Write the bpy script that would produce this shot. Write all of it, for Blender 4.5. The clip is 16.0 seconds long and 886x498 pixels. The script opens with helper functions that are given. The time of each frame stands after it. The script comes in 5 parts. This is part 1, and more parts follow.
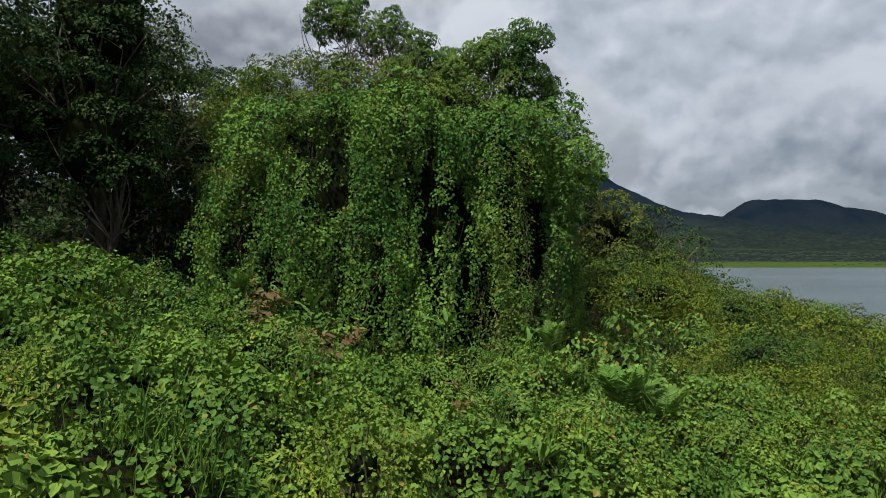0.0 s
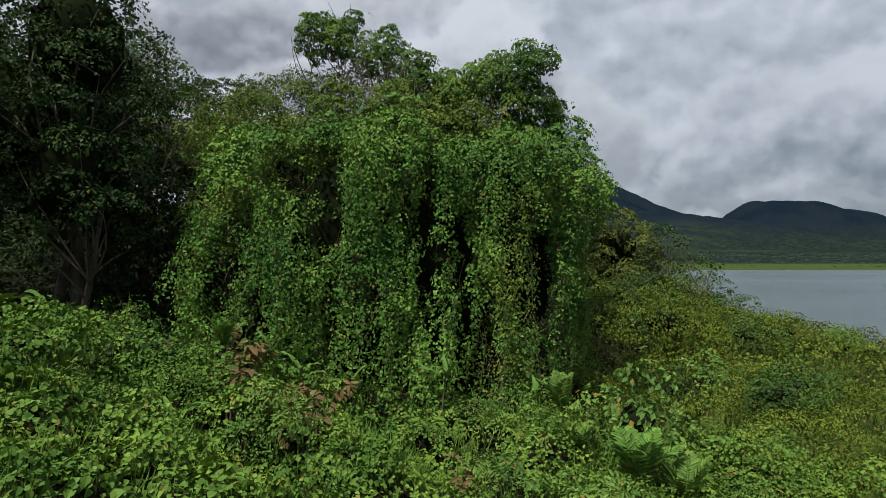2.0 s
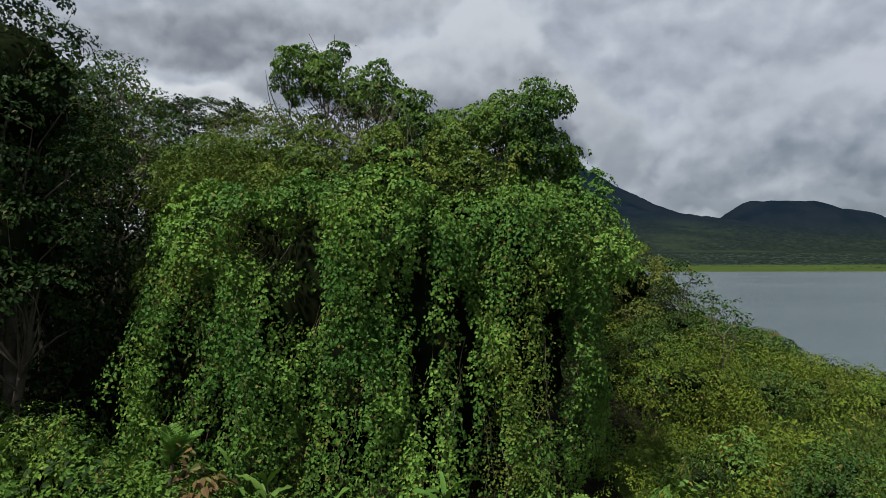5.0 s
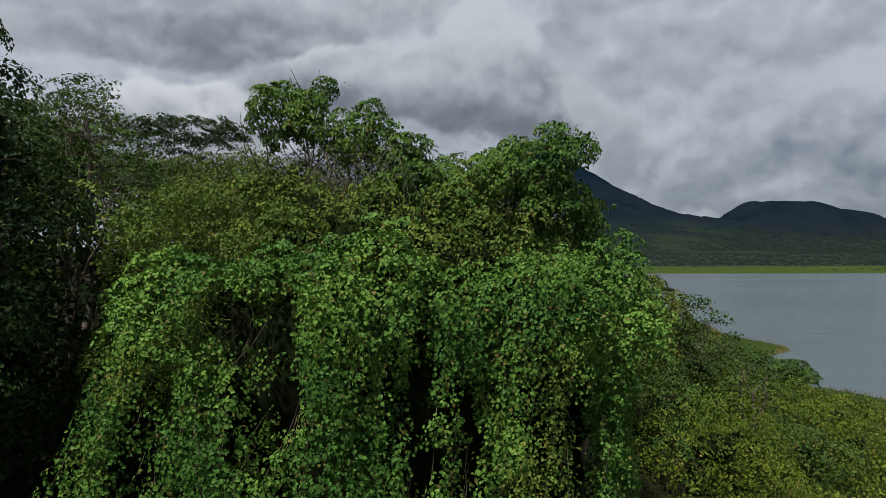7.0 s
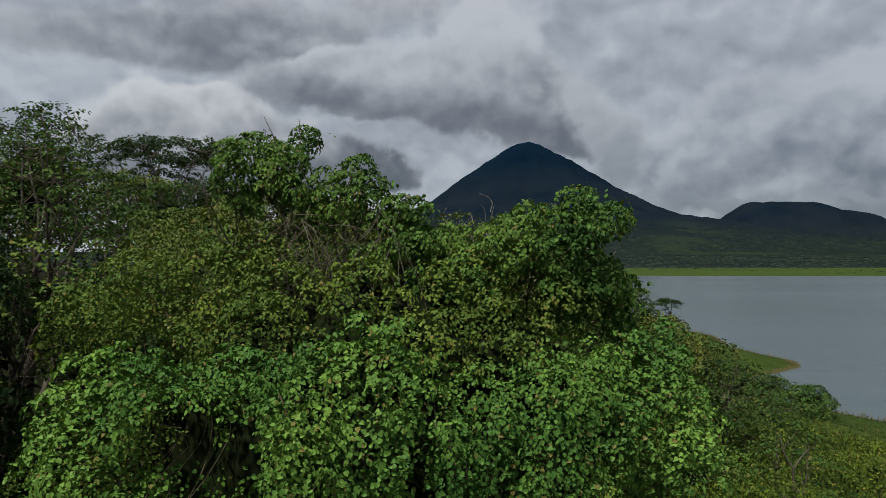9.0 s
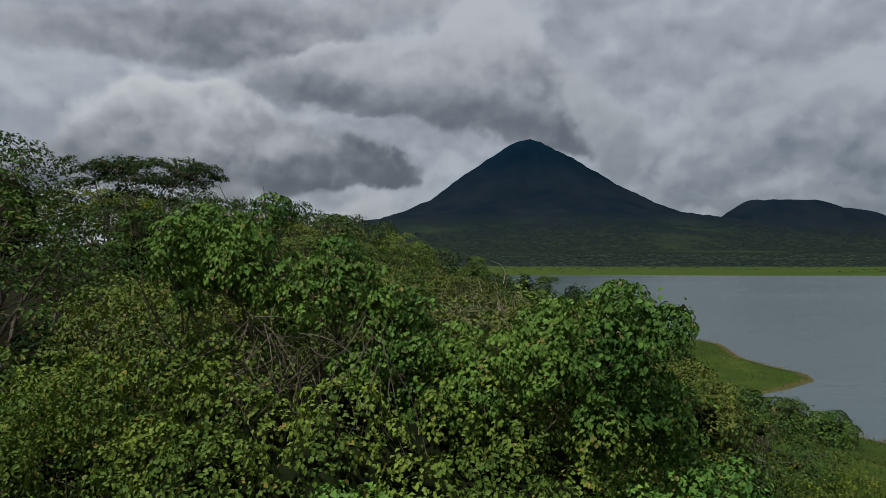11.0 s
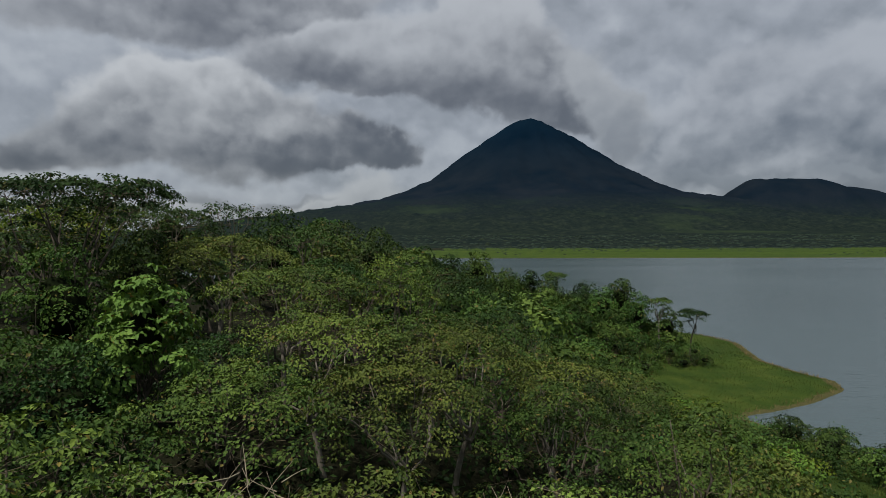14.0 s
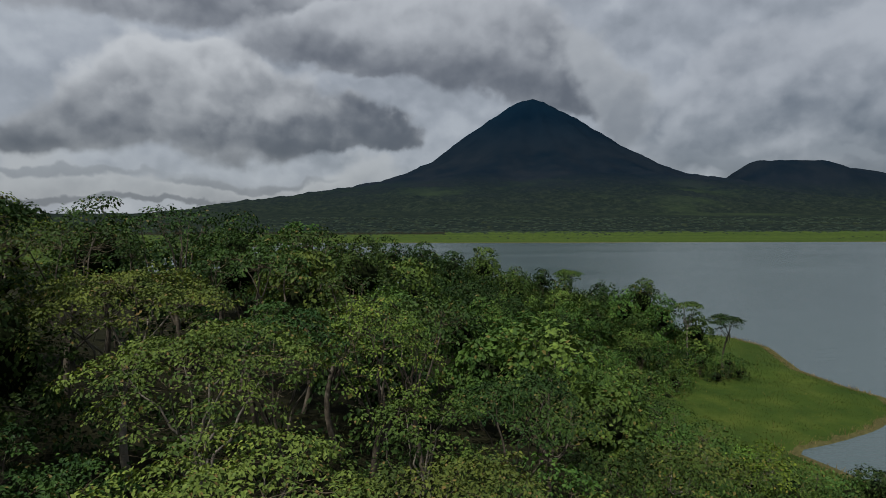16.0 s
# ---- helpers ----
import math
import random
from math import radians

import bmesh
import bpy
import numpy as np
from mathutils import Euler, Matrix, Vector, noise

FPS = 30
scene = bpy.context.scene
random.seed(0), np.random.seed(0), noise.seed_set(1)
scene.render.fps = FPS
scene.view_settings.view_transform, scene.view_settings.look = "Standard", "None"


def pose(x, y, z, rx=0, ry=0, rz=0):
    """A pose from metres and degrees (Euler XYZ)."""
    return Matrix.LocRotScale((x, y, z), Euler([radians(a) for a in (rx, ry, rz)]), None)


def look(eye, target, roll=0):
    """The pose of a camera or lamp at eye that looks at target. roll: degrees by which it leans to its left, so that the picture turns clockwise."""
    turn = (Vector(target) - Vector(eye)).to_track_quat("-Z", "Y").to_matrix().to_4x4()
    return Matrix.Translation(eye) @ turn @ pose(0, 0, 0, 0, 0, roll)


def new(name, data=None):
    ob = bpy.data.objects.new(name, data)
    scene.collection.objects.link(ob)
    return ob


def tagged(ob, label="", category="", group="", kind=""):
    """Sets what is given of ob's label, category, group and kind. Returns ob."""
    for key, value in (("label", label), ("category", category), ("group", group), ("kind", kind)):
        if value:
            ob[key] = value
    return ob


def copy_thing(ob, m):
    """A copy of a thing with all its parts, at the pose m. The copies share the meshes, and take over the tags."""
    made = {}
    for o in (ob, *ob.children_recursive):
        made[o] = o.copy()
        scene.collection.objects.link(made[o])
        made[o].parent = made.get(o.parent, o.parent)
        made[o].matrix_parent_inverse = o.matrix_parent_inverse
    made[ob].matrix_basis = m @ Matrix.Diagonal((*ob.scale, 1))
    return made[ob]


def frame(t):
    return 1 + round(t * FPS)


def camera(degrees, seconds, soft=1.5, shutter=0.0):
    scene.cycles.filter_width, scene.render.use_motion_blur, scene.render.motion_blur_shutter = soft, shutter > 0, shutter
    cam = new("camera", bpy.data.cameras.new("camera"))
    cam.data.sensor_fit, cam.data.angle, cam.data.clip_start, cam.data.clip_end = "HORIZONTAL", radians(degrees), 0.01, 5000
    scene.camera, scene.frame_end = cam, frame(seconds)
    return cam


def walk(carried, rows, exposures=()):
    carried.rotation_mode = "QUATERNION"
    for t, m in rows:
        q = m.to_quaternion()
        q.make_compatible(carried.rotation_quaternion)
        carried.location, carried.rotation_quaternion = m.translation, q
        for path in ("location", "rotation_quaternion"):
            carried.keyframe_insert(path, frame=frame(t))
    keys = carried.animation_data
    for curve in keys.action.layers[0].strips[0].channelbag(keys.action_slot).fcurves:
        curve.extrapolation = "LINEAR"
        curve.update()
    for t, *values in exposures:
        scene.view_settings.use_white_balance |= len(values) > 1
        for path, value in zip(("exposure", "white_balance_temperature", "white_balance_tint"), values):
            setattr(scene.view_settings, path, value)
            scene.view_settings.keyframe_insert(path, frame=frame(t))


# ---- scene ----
cam = camera(73.0, 16.0, 0.75)
METRES, EYE, TILT, LEAN, TURN = 26.0, 8.0, 0.9, 0.0, 0.0
AHEAD = 1.356
ROWS = [
    (0.0, 0.0, 0.0, 0.0, -0.0, -0.0, -0.0),
    (0.5, 0.0003, 0.0103, 0.0099, -0.02, 0.01, -0.01),
    (1.0, 0.0, 0.0191, 0.0202, -0.03, 0.06, -0.0),
    (1.5, -0.0001, 0.0264, 0.0308, -0.06, 0.11, -0.01),
    (2.0, 0.0, 0.0335, 0.0419, -0.09, 0.13, -0.02),
    (2.5, 0.0006, 0.0413, 0.0538, -0.08, 0.1, 0.0),
    (3.0, 0.0009, 0.05, 0.0658, -0.13, 0.11, 0.02),
    (3.5, 0.0012, 0.061, 0.0779, -0.16, 0.11, 0.03),
    (4.0, 0.0016, 0.0751, 0.0908, -0.2, 0.11, 0.02),
    (6.5, -0.0009, 0.1588, 0.1699, -0.39, 0.1, 0.04),
    (7.0, -0.0015, 0.1748, 0.1879, -0.41, 0.1, 0.03),
    (7.5, -0.002, 0.1911, 0.2055, -0.39, 0.14, 0.02),
    (8.0, -0.0023, 0.2081, 0.2234, -0.38, 0.1, 0.0),
    (8.5, -0.0026, 0.2261, 0.2406, -0.39, 0.15, -0.02),
    (9.0, -0.0025, 0.245, 0.2581, -0.34, 0.11, -0.04),
    (9.5, -0.0029, 0.2644, 0.2757, -0.33, 0.09, -0.04),
    (10.0, -0.0033, 0.2842, 0.2935, -0.29, 0.05, -0.07),
    (12.5, -0.0044, 0.3944, 0.3811, -0.19, -1.1, -0.08),
    (13.0, -0.0043, 0.424, 0.3975, -0.2, -1.48, -0.06),
    (13.5, -0.0041, 0.4672, 0.4145, -0.22, -2.07, 0.03),
    (14.0, -0.0029, 0.5218, 0.431, -0.18, -2.85, 0.09),
    (14.5, -0.0029, 0.5868, 0.4479, -0.15, -3.64, 0.08),
    (15.0, -0.0033, 0.6592, 0.4653, -0.14, -4.34, 0.1),
    (15.5, -0.0046, 0.7381, 0.4826, -0.09, -4.94, 0.08),
    (16.0, -0.0047, 0.8253, 0.5027, -0.02, -5.19, 0.13),
]
walk(cam, [(t, pose(0, 0, EYE, TILT, LEAN, TURN) @ pose(METRES * x, METRES * AHEAD * y, METRES * z, 90 + pitch / AHEAD, roll, yaw / AHEAD)) for t, x, y, z, yaw, pitch, roll in ROWS],
     [(0, 0.75), (3.5, 0.65), (7, 0.45), (10, 0.25), (13, 0.15), (16, 0.2)])

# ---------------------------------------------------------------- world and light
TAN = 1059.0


def node(nt, kind, **put):
    n = nt.nodes.new(kind)
    for key, value in put.items():
        if key.startswith("i"):
            sock = n.inputs[int(key[1:])]
            if isinstance(value, bpy.types.NodeSocket):
                nt.links.new(value, sock)
            else:
                sock.default_value = value
        elif key == "op":
            n.operation = value
    return n


def maths(nt, op, a, b=0.0, c=0.0):
    return node(nt, "ShaderNodeMath", op=op, i0=a, i1=b, i2=c).outputs[0]


def vmath(nt, op, a, b=(0, 0, 0)):
    return node(nt, "ShaderNodeVectorMath", op=op, i0=a, i1=b).outputs[0]


def noise_tex(nt, vec, scale, detail=3.0, rough=0.5, colour=False):
    n = nt.nodes.new("ShaderNodeTexNoise")
    nt.links.new(vec, n.inputs["Vector"])
    n.inputs["Scale"].default_value = scale
    n.inputs["Detail"].default_value = detail
    n.inputs["Roughness"].default_value = rough
    return n.outputs["Color" if colour else "Fac"]


def ramp(nt, fac, stops):
    n = nt.nodes.new("ShaderNodeValToRGB")
    nt.links.new(fac, n.inputs[0])
    el = n.color_ramp.elements
    while len(el) < len(stops):
        el.new(0.5)
    for e, (p, c) in zip(el, stops):
        e.position, e.color = p, (*c, 1)
    return n.outputs[0]


def mix(nt, fac, a, b):
    n = nt.nodes.new("ShaderNodeMix")
    n.data_type = "RGBA"
    for sock, value in ((n.inputs[0], fac), (n.inputs[6], a), (n.inputs[7], b)):
        if isinstance(value, bpy.types.NodeSocket):
            nt.links.new(value, sock)
        else:
            sock.default_value = value if isinstance(value, float) else (*value, 1)
    return n.outputs[2]


SUN_ELEV, SUN_TURN = 61.0, 217.0   # degrees above the horizon; clockwise from the way ahead

world = bpy.data.worlds.new("overcast_sky")
scene.world = world
world.use_nodes = True
wt = world.node_tree
wt.nodes.clear()
sky = wt.nodes.new("ShaderNodeTexSky")
sky.sky_type = "NISHITA"
sky.sun_disc = False
sky.sun_elevation, sky.sun_rotation = radians(SUN_ELEV), radians(SUN_TURN)
way = wt.nodes.new("ShaderNodeTexCoord").outputs["Generated"]
sep = wt.nodes.new("ShaderNodeSeparateXYZ")
wt.links.new(way, sep.inputs[0])
ahead = maths(wt, "MAXIMUM", sep.outputs[1], 0.12)
u = maths(wt, "DIVIDE", sep.outputs[0], ahead)
v = maths(wt, "DIVIDE", sep.outputs[2], ahead)
flat = node(wt, "ShaderNodeCombineXYZ", i0=u, i1=v).outputs[0]
# wind-torn edges: the plan of the clouds is bent by noise at two sizes
bend1 = vmath(wt, "SUBTRACT", noise_tex(wt, way, 5.0, 4.0, 0.6, True), (0.5, 0.5, 0.5))
bend2 = vmath(wt, "SUBTRACT", noise_tex(wt, way, 17.0, 4.0, 0.6, True), (0.5, 0.5, 0.5))
bent = vmath(wt, "ADD", flat, vmath(wt, "MULTIPLY", bend1, (0.22, 0.13, 0)))
bent = vmath(wt, "ADD", bent, vmath(wt, "MULTIPLY", bend2, (0.05, 0.035, 0)))
fine = noise_tex(wt, vmath(wt, "MULTIPLY", way, (1.0, 1.0, 1.35)), 8.0, 6.0, 0.48)
broad = noise_tex(wt, vmath(wt, "MULTIPLY", way, (1.0, 1.0, 1.5)), 3.2, 6.0, 0.5)
higher = noise_tex(wt, vmath(wt, "ADD", vmath(wt, "MULTIPLY", way, (1.0, 1.0, 1.35)), (0.012, 0.0, 0.028)), 8.0, 7.0, 0.5)


def puffs(vec, scale):
    """Rounded heads of cumulus, crisp above."""
    n = wt.nodes.new("ShaderNodeTexVoronoi")
    n.feature = "SMOOTH_F1"
    n.inputs["Smoothness"].default_value = 0.45
    n.inputs["Scale"].default_value = scale
    n.inputs["Detail"].default_value = 2.0
    n.inputs["Roughness"].default_value = 0.55
    wt.links.new(vec, n.inputs["Vector"])
    return maths(wt, "SUBTRACT", 0.75, n.outputs["Distance"])


torn = vmath(wt, "ADD", vmath(wt, "MULTIPLY", way, (1.0, 1.0, 1.25)), vmath(wt, "MULTIPLY", bend2, (0.05, 0.05, 0.04)))
torn = vmath(wt, "ADD", torn, vmath(wt, "MULTIPLY", bend1, (0.10, 0.10, 0.08)))
heads = puffs(torn, 9.0)
heads_above = puffs(vmath(wt, "ADD", torn, (-0.012, 0.0, 0.03)), 9.0)
relief = maths(wt, "ADD", maths(wt, "SUBTRACT", fine, higher), maths(wt, "MULTIPLY", maths(wt, "SUBTRACT", heads, heads_above), 0.55))
height = node(wt, "ShaderNodeSeparateXYZ", i0=bent).outputs[1]


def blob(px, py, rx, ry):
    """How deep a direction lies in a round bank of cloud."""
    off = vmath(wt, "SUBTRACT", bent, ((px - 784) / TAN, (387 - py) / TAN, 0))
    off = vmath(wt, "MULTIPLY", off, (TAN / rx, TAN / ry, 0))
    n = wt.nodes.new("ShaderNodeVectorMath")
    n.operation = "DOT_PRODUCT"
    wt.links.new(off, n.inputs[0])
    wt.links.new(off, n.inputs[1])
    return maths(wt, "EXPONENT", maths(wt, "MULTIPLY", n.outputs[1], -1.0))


def smooth(x, lo, hi):
    n = wt.nodes.new("ShaderNodeMapRange")
    n.interpolation_type = "SMOOTHSTEP"
    wt.links.new(x, n.inputs[0])
    n.inputs[1].default_value, n.inputs[2].default_value = lo, hi
    return n.outputs[0]


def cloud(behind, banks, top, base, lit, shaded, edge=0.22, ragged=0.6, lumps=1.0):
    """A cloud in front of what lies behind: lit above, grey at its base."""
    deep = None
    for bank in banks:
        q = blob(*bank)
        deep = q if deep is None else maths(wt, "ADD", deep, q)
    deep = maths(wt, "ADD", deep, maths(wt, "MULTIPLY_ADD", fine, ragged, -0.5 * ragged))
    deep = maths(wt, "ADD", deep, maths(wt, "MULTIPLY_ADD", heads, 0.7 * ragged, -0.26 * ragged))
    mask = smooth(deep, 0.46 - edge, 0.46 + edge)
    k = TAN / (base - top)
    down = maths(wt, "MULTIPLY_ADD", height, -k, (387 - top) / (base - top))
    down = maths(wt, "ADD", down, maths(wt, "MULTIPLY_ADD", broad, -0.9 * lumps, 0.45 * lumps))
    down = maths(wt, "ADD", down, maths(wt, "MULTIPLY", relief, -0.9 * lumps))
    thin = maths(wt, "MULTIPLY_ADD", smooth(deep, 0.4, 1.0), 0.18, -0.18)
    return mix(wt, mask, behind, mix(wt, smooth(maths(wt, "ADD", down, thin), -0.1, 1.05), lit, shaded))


# the even high cover, paler to the front right
veil = maths(wt, "ADD", maths(wt, "MULTIPLY_ADD", broad, 0.5, 0.25), maths(wt, "MULTIPLY", relief, 0.8))
cover = ramp(wt, veil, [(0.25, (0.24, 0.255, 0.28)), (0.5, (0.32, 0.335, 0.365)), (0.75, (0.41, 0.425, 0.45))])
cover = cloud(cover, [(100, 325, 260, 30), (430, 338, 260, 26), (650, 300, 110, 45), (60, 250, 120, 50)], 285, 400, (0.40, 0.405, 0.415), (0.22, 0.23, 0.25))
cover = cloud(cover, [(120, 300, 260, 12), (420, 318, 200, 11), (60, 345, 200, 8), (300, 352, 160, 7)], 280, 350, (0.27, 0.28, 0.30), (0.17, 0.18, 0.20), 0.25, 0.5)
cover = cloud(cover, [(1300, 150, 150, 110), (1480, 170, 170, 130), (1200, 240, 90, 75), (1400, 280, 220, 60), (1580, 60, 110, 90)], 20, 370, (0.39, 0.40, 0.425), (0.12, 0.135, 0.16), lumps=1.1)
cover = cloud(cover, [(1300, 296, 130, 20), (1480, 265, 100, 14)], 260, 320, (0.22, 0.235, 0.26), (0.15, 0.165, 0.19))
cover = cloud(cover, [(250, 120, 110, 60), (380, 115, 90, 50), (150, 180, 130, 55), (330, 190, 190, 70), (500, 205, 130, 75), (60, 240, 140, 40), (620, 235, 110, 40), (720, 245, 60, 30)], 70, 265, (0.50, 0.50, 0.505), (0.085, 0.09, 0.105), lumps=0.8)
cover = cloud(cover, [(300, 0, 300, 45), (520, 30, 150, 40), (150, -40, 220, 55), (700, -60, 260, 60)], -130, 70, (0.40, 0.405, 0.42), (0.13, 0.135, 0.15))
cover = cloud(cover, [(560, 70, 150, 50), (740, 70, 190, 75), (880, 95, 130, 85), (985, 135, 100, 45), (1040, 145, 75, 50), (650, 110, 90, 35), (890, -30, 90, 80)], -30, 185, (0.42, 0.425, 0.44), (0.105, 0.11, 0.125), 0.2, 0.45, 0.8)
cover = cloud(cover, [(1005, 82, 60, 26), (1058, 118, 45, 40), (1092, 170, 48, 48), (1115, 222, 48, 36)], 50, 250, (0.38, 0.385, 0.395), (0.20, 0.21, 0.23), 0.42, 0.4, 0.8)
lift = maths(wt, "MULTIPLY_ADD", maths(wt, "POWER", maths(wt, "MAXIMUM", sep.outputs[2], 0.0), 2.0), 0.6, 0.9)
cover = mix(wt, 1.0, (0, 0, 0), vmath(wt, "MULTIPLY", cover, node(wt, "ShaderNodeCombineXYZ", i0=lift, i1=lift, i2=lift).outputs[0]))
blue = vmath(wt, "MULTIPLY", sky.outputs[0], (0.1, 0.1, 0.1))
back = node(wt, "ShaderNodeBackground", i0=vmath(wt, "MULTIPLY", mix(wt, 0.93, blue, cover), (0.96, 1.0, 1.035)), i1=1.0)
wt.links.new(back.outputs[0], wt.nodes.new("ShaderNodeOutputWorld").inputs[0])

sun = new("sun", bpy.data.lights.new("sun", "SUN"))
sun.data.energy, sun.data.angle, sun.data.color = 4.6, radians(2.5), (1.0, 0.96, 0.88)
a = radians(SUN_TURN)
sun.matrix_world = look((0, 0, 0), (-math.sin(a) * math.cos(radians(SUN_ELEV)), -math.cos(a) * math.cos(radians(SUN_ELEV)), -math.sin(radians(SUN_ELEV))))


# ---------------------------------------------------------------- materials
def surface(name, rough=0.6):
    m = bpy.data.materials.new(name)
    m.use_nodes = True
    nt = m.node_tree
    b = nt.nodes["Principled BSDF"]
    b.inputs["Roughness"].default_value = rough
    return m, nt, b


def leaf_material(name, dark, light, odd=(0.16, 0.12, 0.02), odd_share=0.05, rough=0.5, through_light=0.15, shine=0.06, differ=0.0):
    """Leaves: each one its own green, patches that lean to the odd colour, light through the blade."""
    m, nt, b = surface(name, rough)
    rnd = nt.nodes.new("ShaderNodeNewGeometry").outputs["Random Per Island"]
    where = nt.nodes.new("ShaderNodeTexCoord").outputs["Object"]
    patch = noise_tex(nt, where, 0.55, 3.0, 0.6)
    dark, light, odd = (tuple((c[0] * 1.08, c[1], c[2] * 1.25 + 0.002)) for c in (dark, light, odd))
    mixed = node(nt, "ShaderNodeClamp", i0=maths(nt, "ADD", maths(nt, "MULTIPLY_ADD", rnd, 0.5, -0.0), maths(nt, "MULTIPLY_ADD", patch, 2.8, -1.3)))
    col = mix(nt, mixed.outputs[0], dark, light)
    if differ:
        each = nt.nodes.new("ShaderNodeObjectInfo").outputs["Random"]
        tone = maths(nt, "MULTIPLY_ADD", each, differ, 1.0 - 0.5 * differ)
        warm = maths(nt, "MULTIPLY_ADD", maths(nt, "FRACT", maths(nt, "MULTIPLY", each, 7.3)), 0.32, 0.85)
        col = vmath(nt, "MULTIPLY", col, node(nt, "ShaderNodeCombineXYZ", i0=maths(nt, "MULTIPLY", tone, warm), i1=tone, i2=tone).outputs[0])
    rnd3 = maths(nt, "FRACT", maths(nt, "MULTIPLY", rnd, 91.7))
    value = maths(nt, "MULTIPLY_ADD", rnd3, 0.4, 0.84)
    col = vmath(nt, "MULTIPLY", col, node(nt, "ShaderNodeCombineXYZ", i0=value, i1=value, i2=value).outputs[0])
    rnd2 = maths(nt, "FRACT", maths(nt, "MULTIPLY", rnd, 37.17))
    col = mix(nt, maths(nt, "LESS_THAN", rnd2, odd_share), col, odd)
    fine = noise_tex(nt, where, 28.0, 2.0)
    col = mix(nt, maths(nt, "MULTIPLY", fine, 0.35), col, tuple(c * 0.45 for c in dark))
    nt.links.new(col, b.inputs["Base Color"])
    b.inputs["Specular IOR Level"].default_value = shine
    tr = nt.nodes.new("ShaderNodeBsdfTranslucent")
    nt.links.new(vmath(nt, "MULTIPLY", col, (1.15, 1.2, 0.6)), tr.inputs[0])
    ms = nt.nodes.new("ShaderNodeMixShader")
    ms.inputs[0].default_value = through_light
    nt.links.new(b.outputs[0], ms.inputs[1])
    nt.links.new(tr.outputs[0], ms.inputs[2])
    nt.links.new(ms.outputs[0], nt.nodes["Material Output"].inputs[0])
    return m


VINE = leaf_material("vine_leaf", (0.040, 0.106, 0.016), (0.132, 0.252, 0.034), (0.14, 0.13, 0.03), 0.04)
VINE_YELLOW = leaf_material("yellowing_vine_leaf", (0.046, 0.088, 0.013), (0.142, 0.208, 0.026), (0.16, 0.14, 0.026), 0.03)
COVER_LEAF = leaf_material("ground_vine_leaf", (0.042, 0.098, 0.012), (0.136, 0.236, 0.028), (0.17, 0.16, 0.03), 0.012)
PALE = leaf_material("pale_green_leaf", (0.052, 0.115, 0.018), (0.145, 0.245, 0.036))
# Dark leaf greens, lowered further so that they hold the forest's shade.
DARK = leaf_material("dark_shaded_leaf", (0.010, 0.025, 0.005), (0.030, 0.060, 0.010), (0.06, 0.06, 0.012), 0.03, shine=0.05)
SHADED_LEAF = leaf_material("shaded_understorey_leaf", (0.008, 0.022, 0.005), (0.024, 0.052, 0.010), (0.06, 0.06, 0.012), 0.03, shine=0.03)
FOREST = leaf_material("forest_leaf", (0.021, 0.050, 0.008), (0.065, 0.118, 0.016), (0.11, 0.10, 0.022), 0.03, differ=1.1)
OLIVE = leaf_material("olive_leaf", (0.031, 0.058, 0.010), (0.108, 0.154, 0.022), (0.13, 0.10, 0.028), 0.035, differ=1.0)
TOP_LEAF = leaf_material("tree_top_leaf", (0.030, 0.076, 0.012), (0.108, 0.196, 0.028), (0.13, 0.12, 0.03), 0.03)
# Copy of the forest green with shade mixed in, for darker crowns.
SHADED_FOREST = leaf_material("shaded_forest_leaf", (0.014, 0.034, 0.007), (0.045, 0.085, 0.013), (0.09, 0.08, 0.02), 0.03, differ=0.4)
FRESH = leaf_material("fresh_yellow_green_leaf", (0.072, 0.128, 0.013), (0.190, 0.262, 0.025), (0.2, 0.17, 0.03), 0.03)
LIME = leaf_material("lime_leaf", (0.040, 0.074, 0.006), (0.118, 0.166, 0.013), (0.16, 0.15, 0.025), 0.05)
RED_LEAF = leaf_material("reddish_leaf", (0.08, 0.06, 0.02), (0.15, 0.09, 0.03), (0.1, 0.12, 0.03), 0.2)
GRASS = leaf_material("grass_blade", (0.026, 0.046, 0.006), (0.066, 0.088, 0.011), (0.15, 0.13, 0.04), 0.06, 0.6)
REED = leaf_material("straw_reed", (0.10, 0.085, 0.03), (0.2, 0.16, 0.06), (0.08, 0.1, 0.03), 0.2, 0.7)
# Far wood green, darkened and blued to carry the haze in its colour.
FAR_LEAF = leaf_material("hazy_far_leaf", (0.010, 0.019, 0.0105), (0.021, 0.034, 0.016), (0.017, 0.026, 0.010), 0.06, 0.9, 0.0)


def plain_material(name, stops, scale, rough=0.85, bump=0.4, bump_scale=None):
    m, nt, b = surface(name, rough)
    where = nt.nodes.new("ShaderNodeTexCoord").outputs["Object"]
    big = noise_tex(nt, where, scale, 6.0, 0.62)
    nt.links.new(ramp(nt, big, stops), b.inputs["Base Color"])
    bp = nt.nodes.new("ShaderNodeBump")
    bp.inputs["Strength"].default_value = bump
    nt.links.new(noise_tex(nt, where, bump_scale or scale * 6, 4.0, 0.6), bp.inputs["Height"])
    nt.links.new(bp.outputs[0], b.inputs["Normal"])
    b.inputs["Specular IOR Level"].default_value = 0.2
    return m


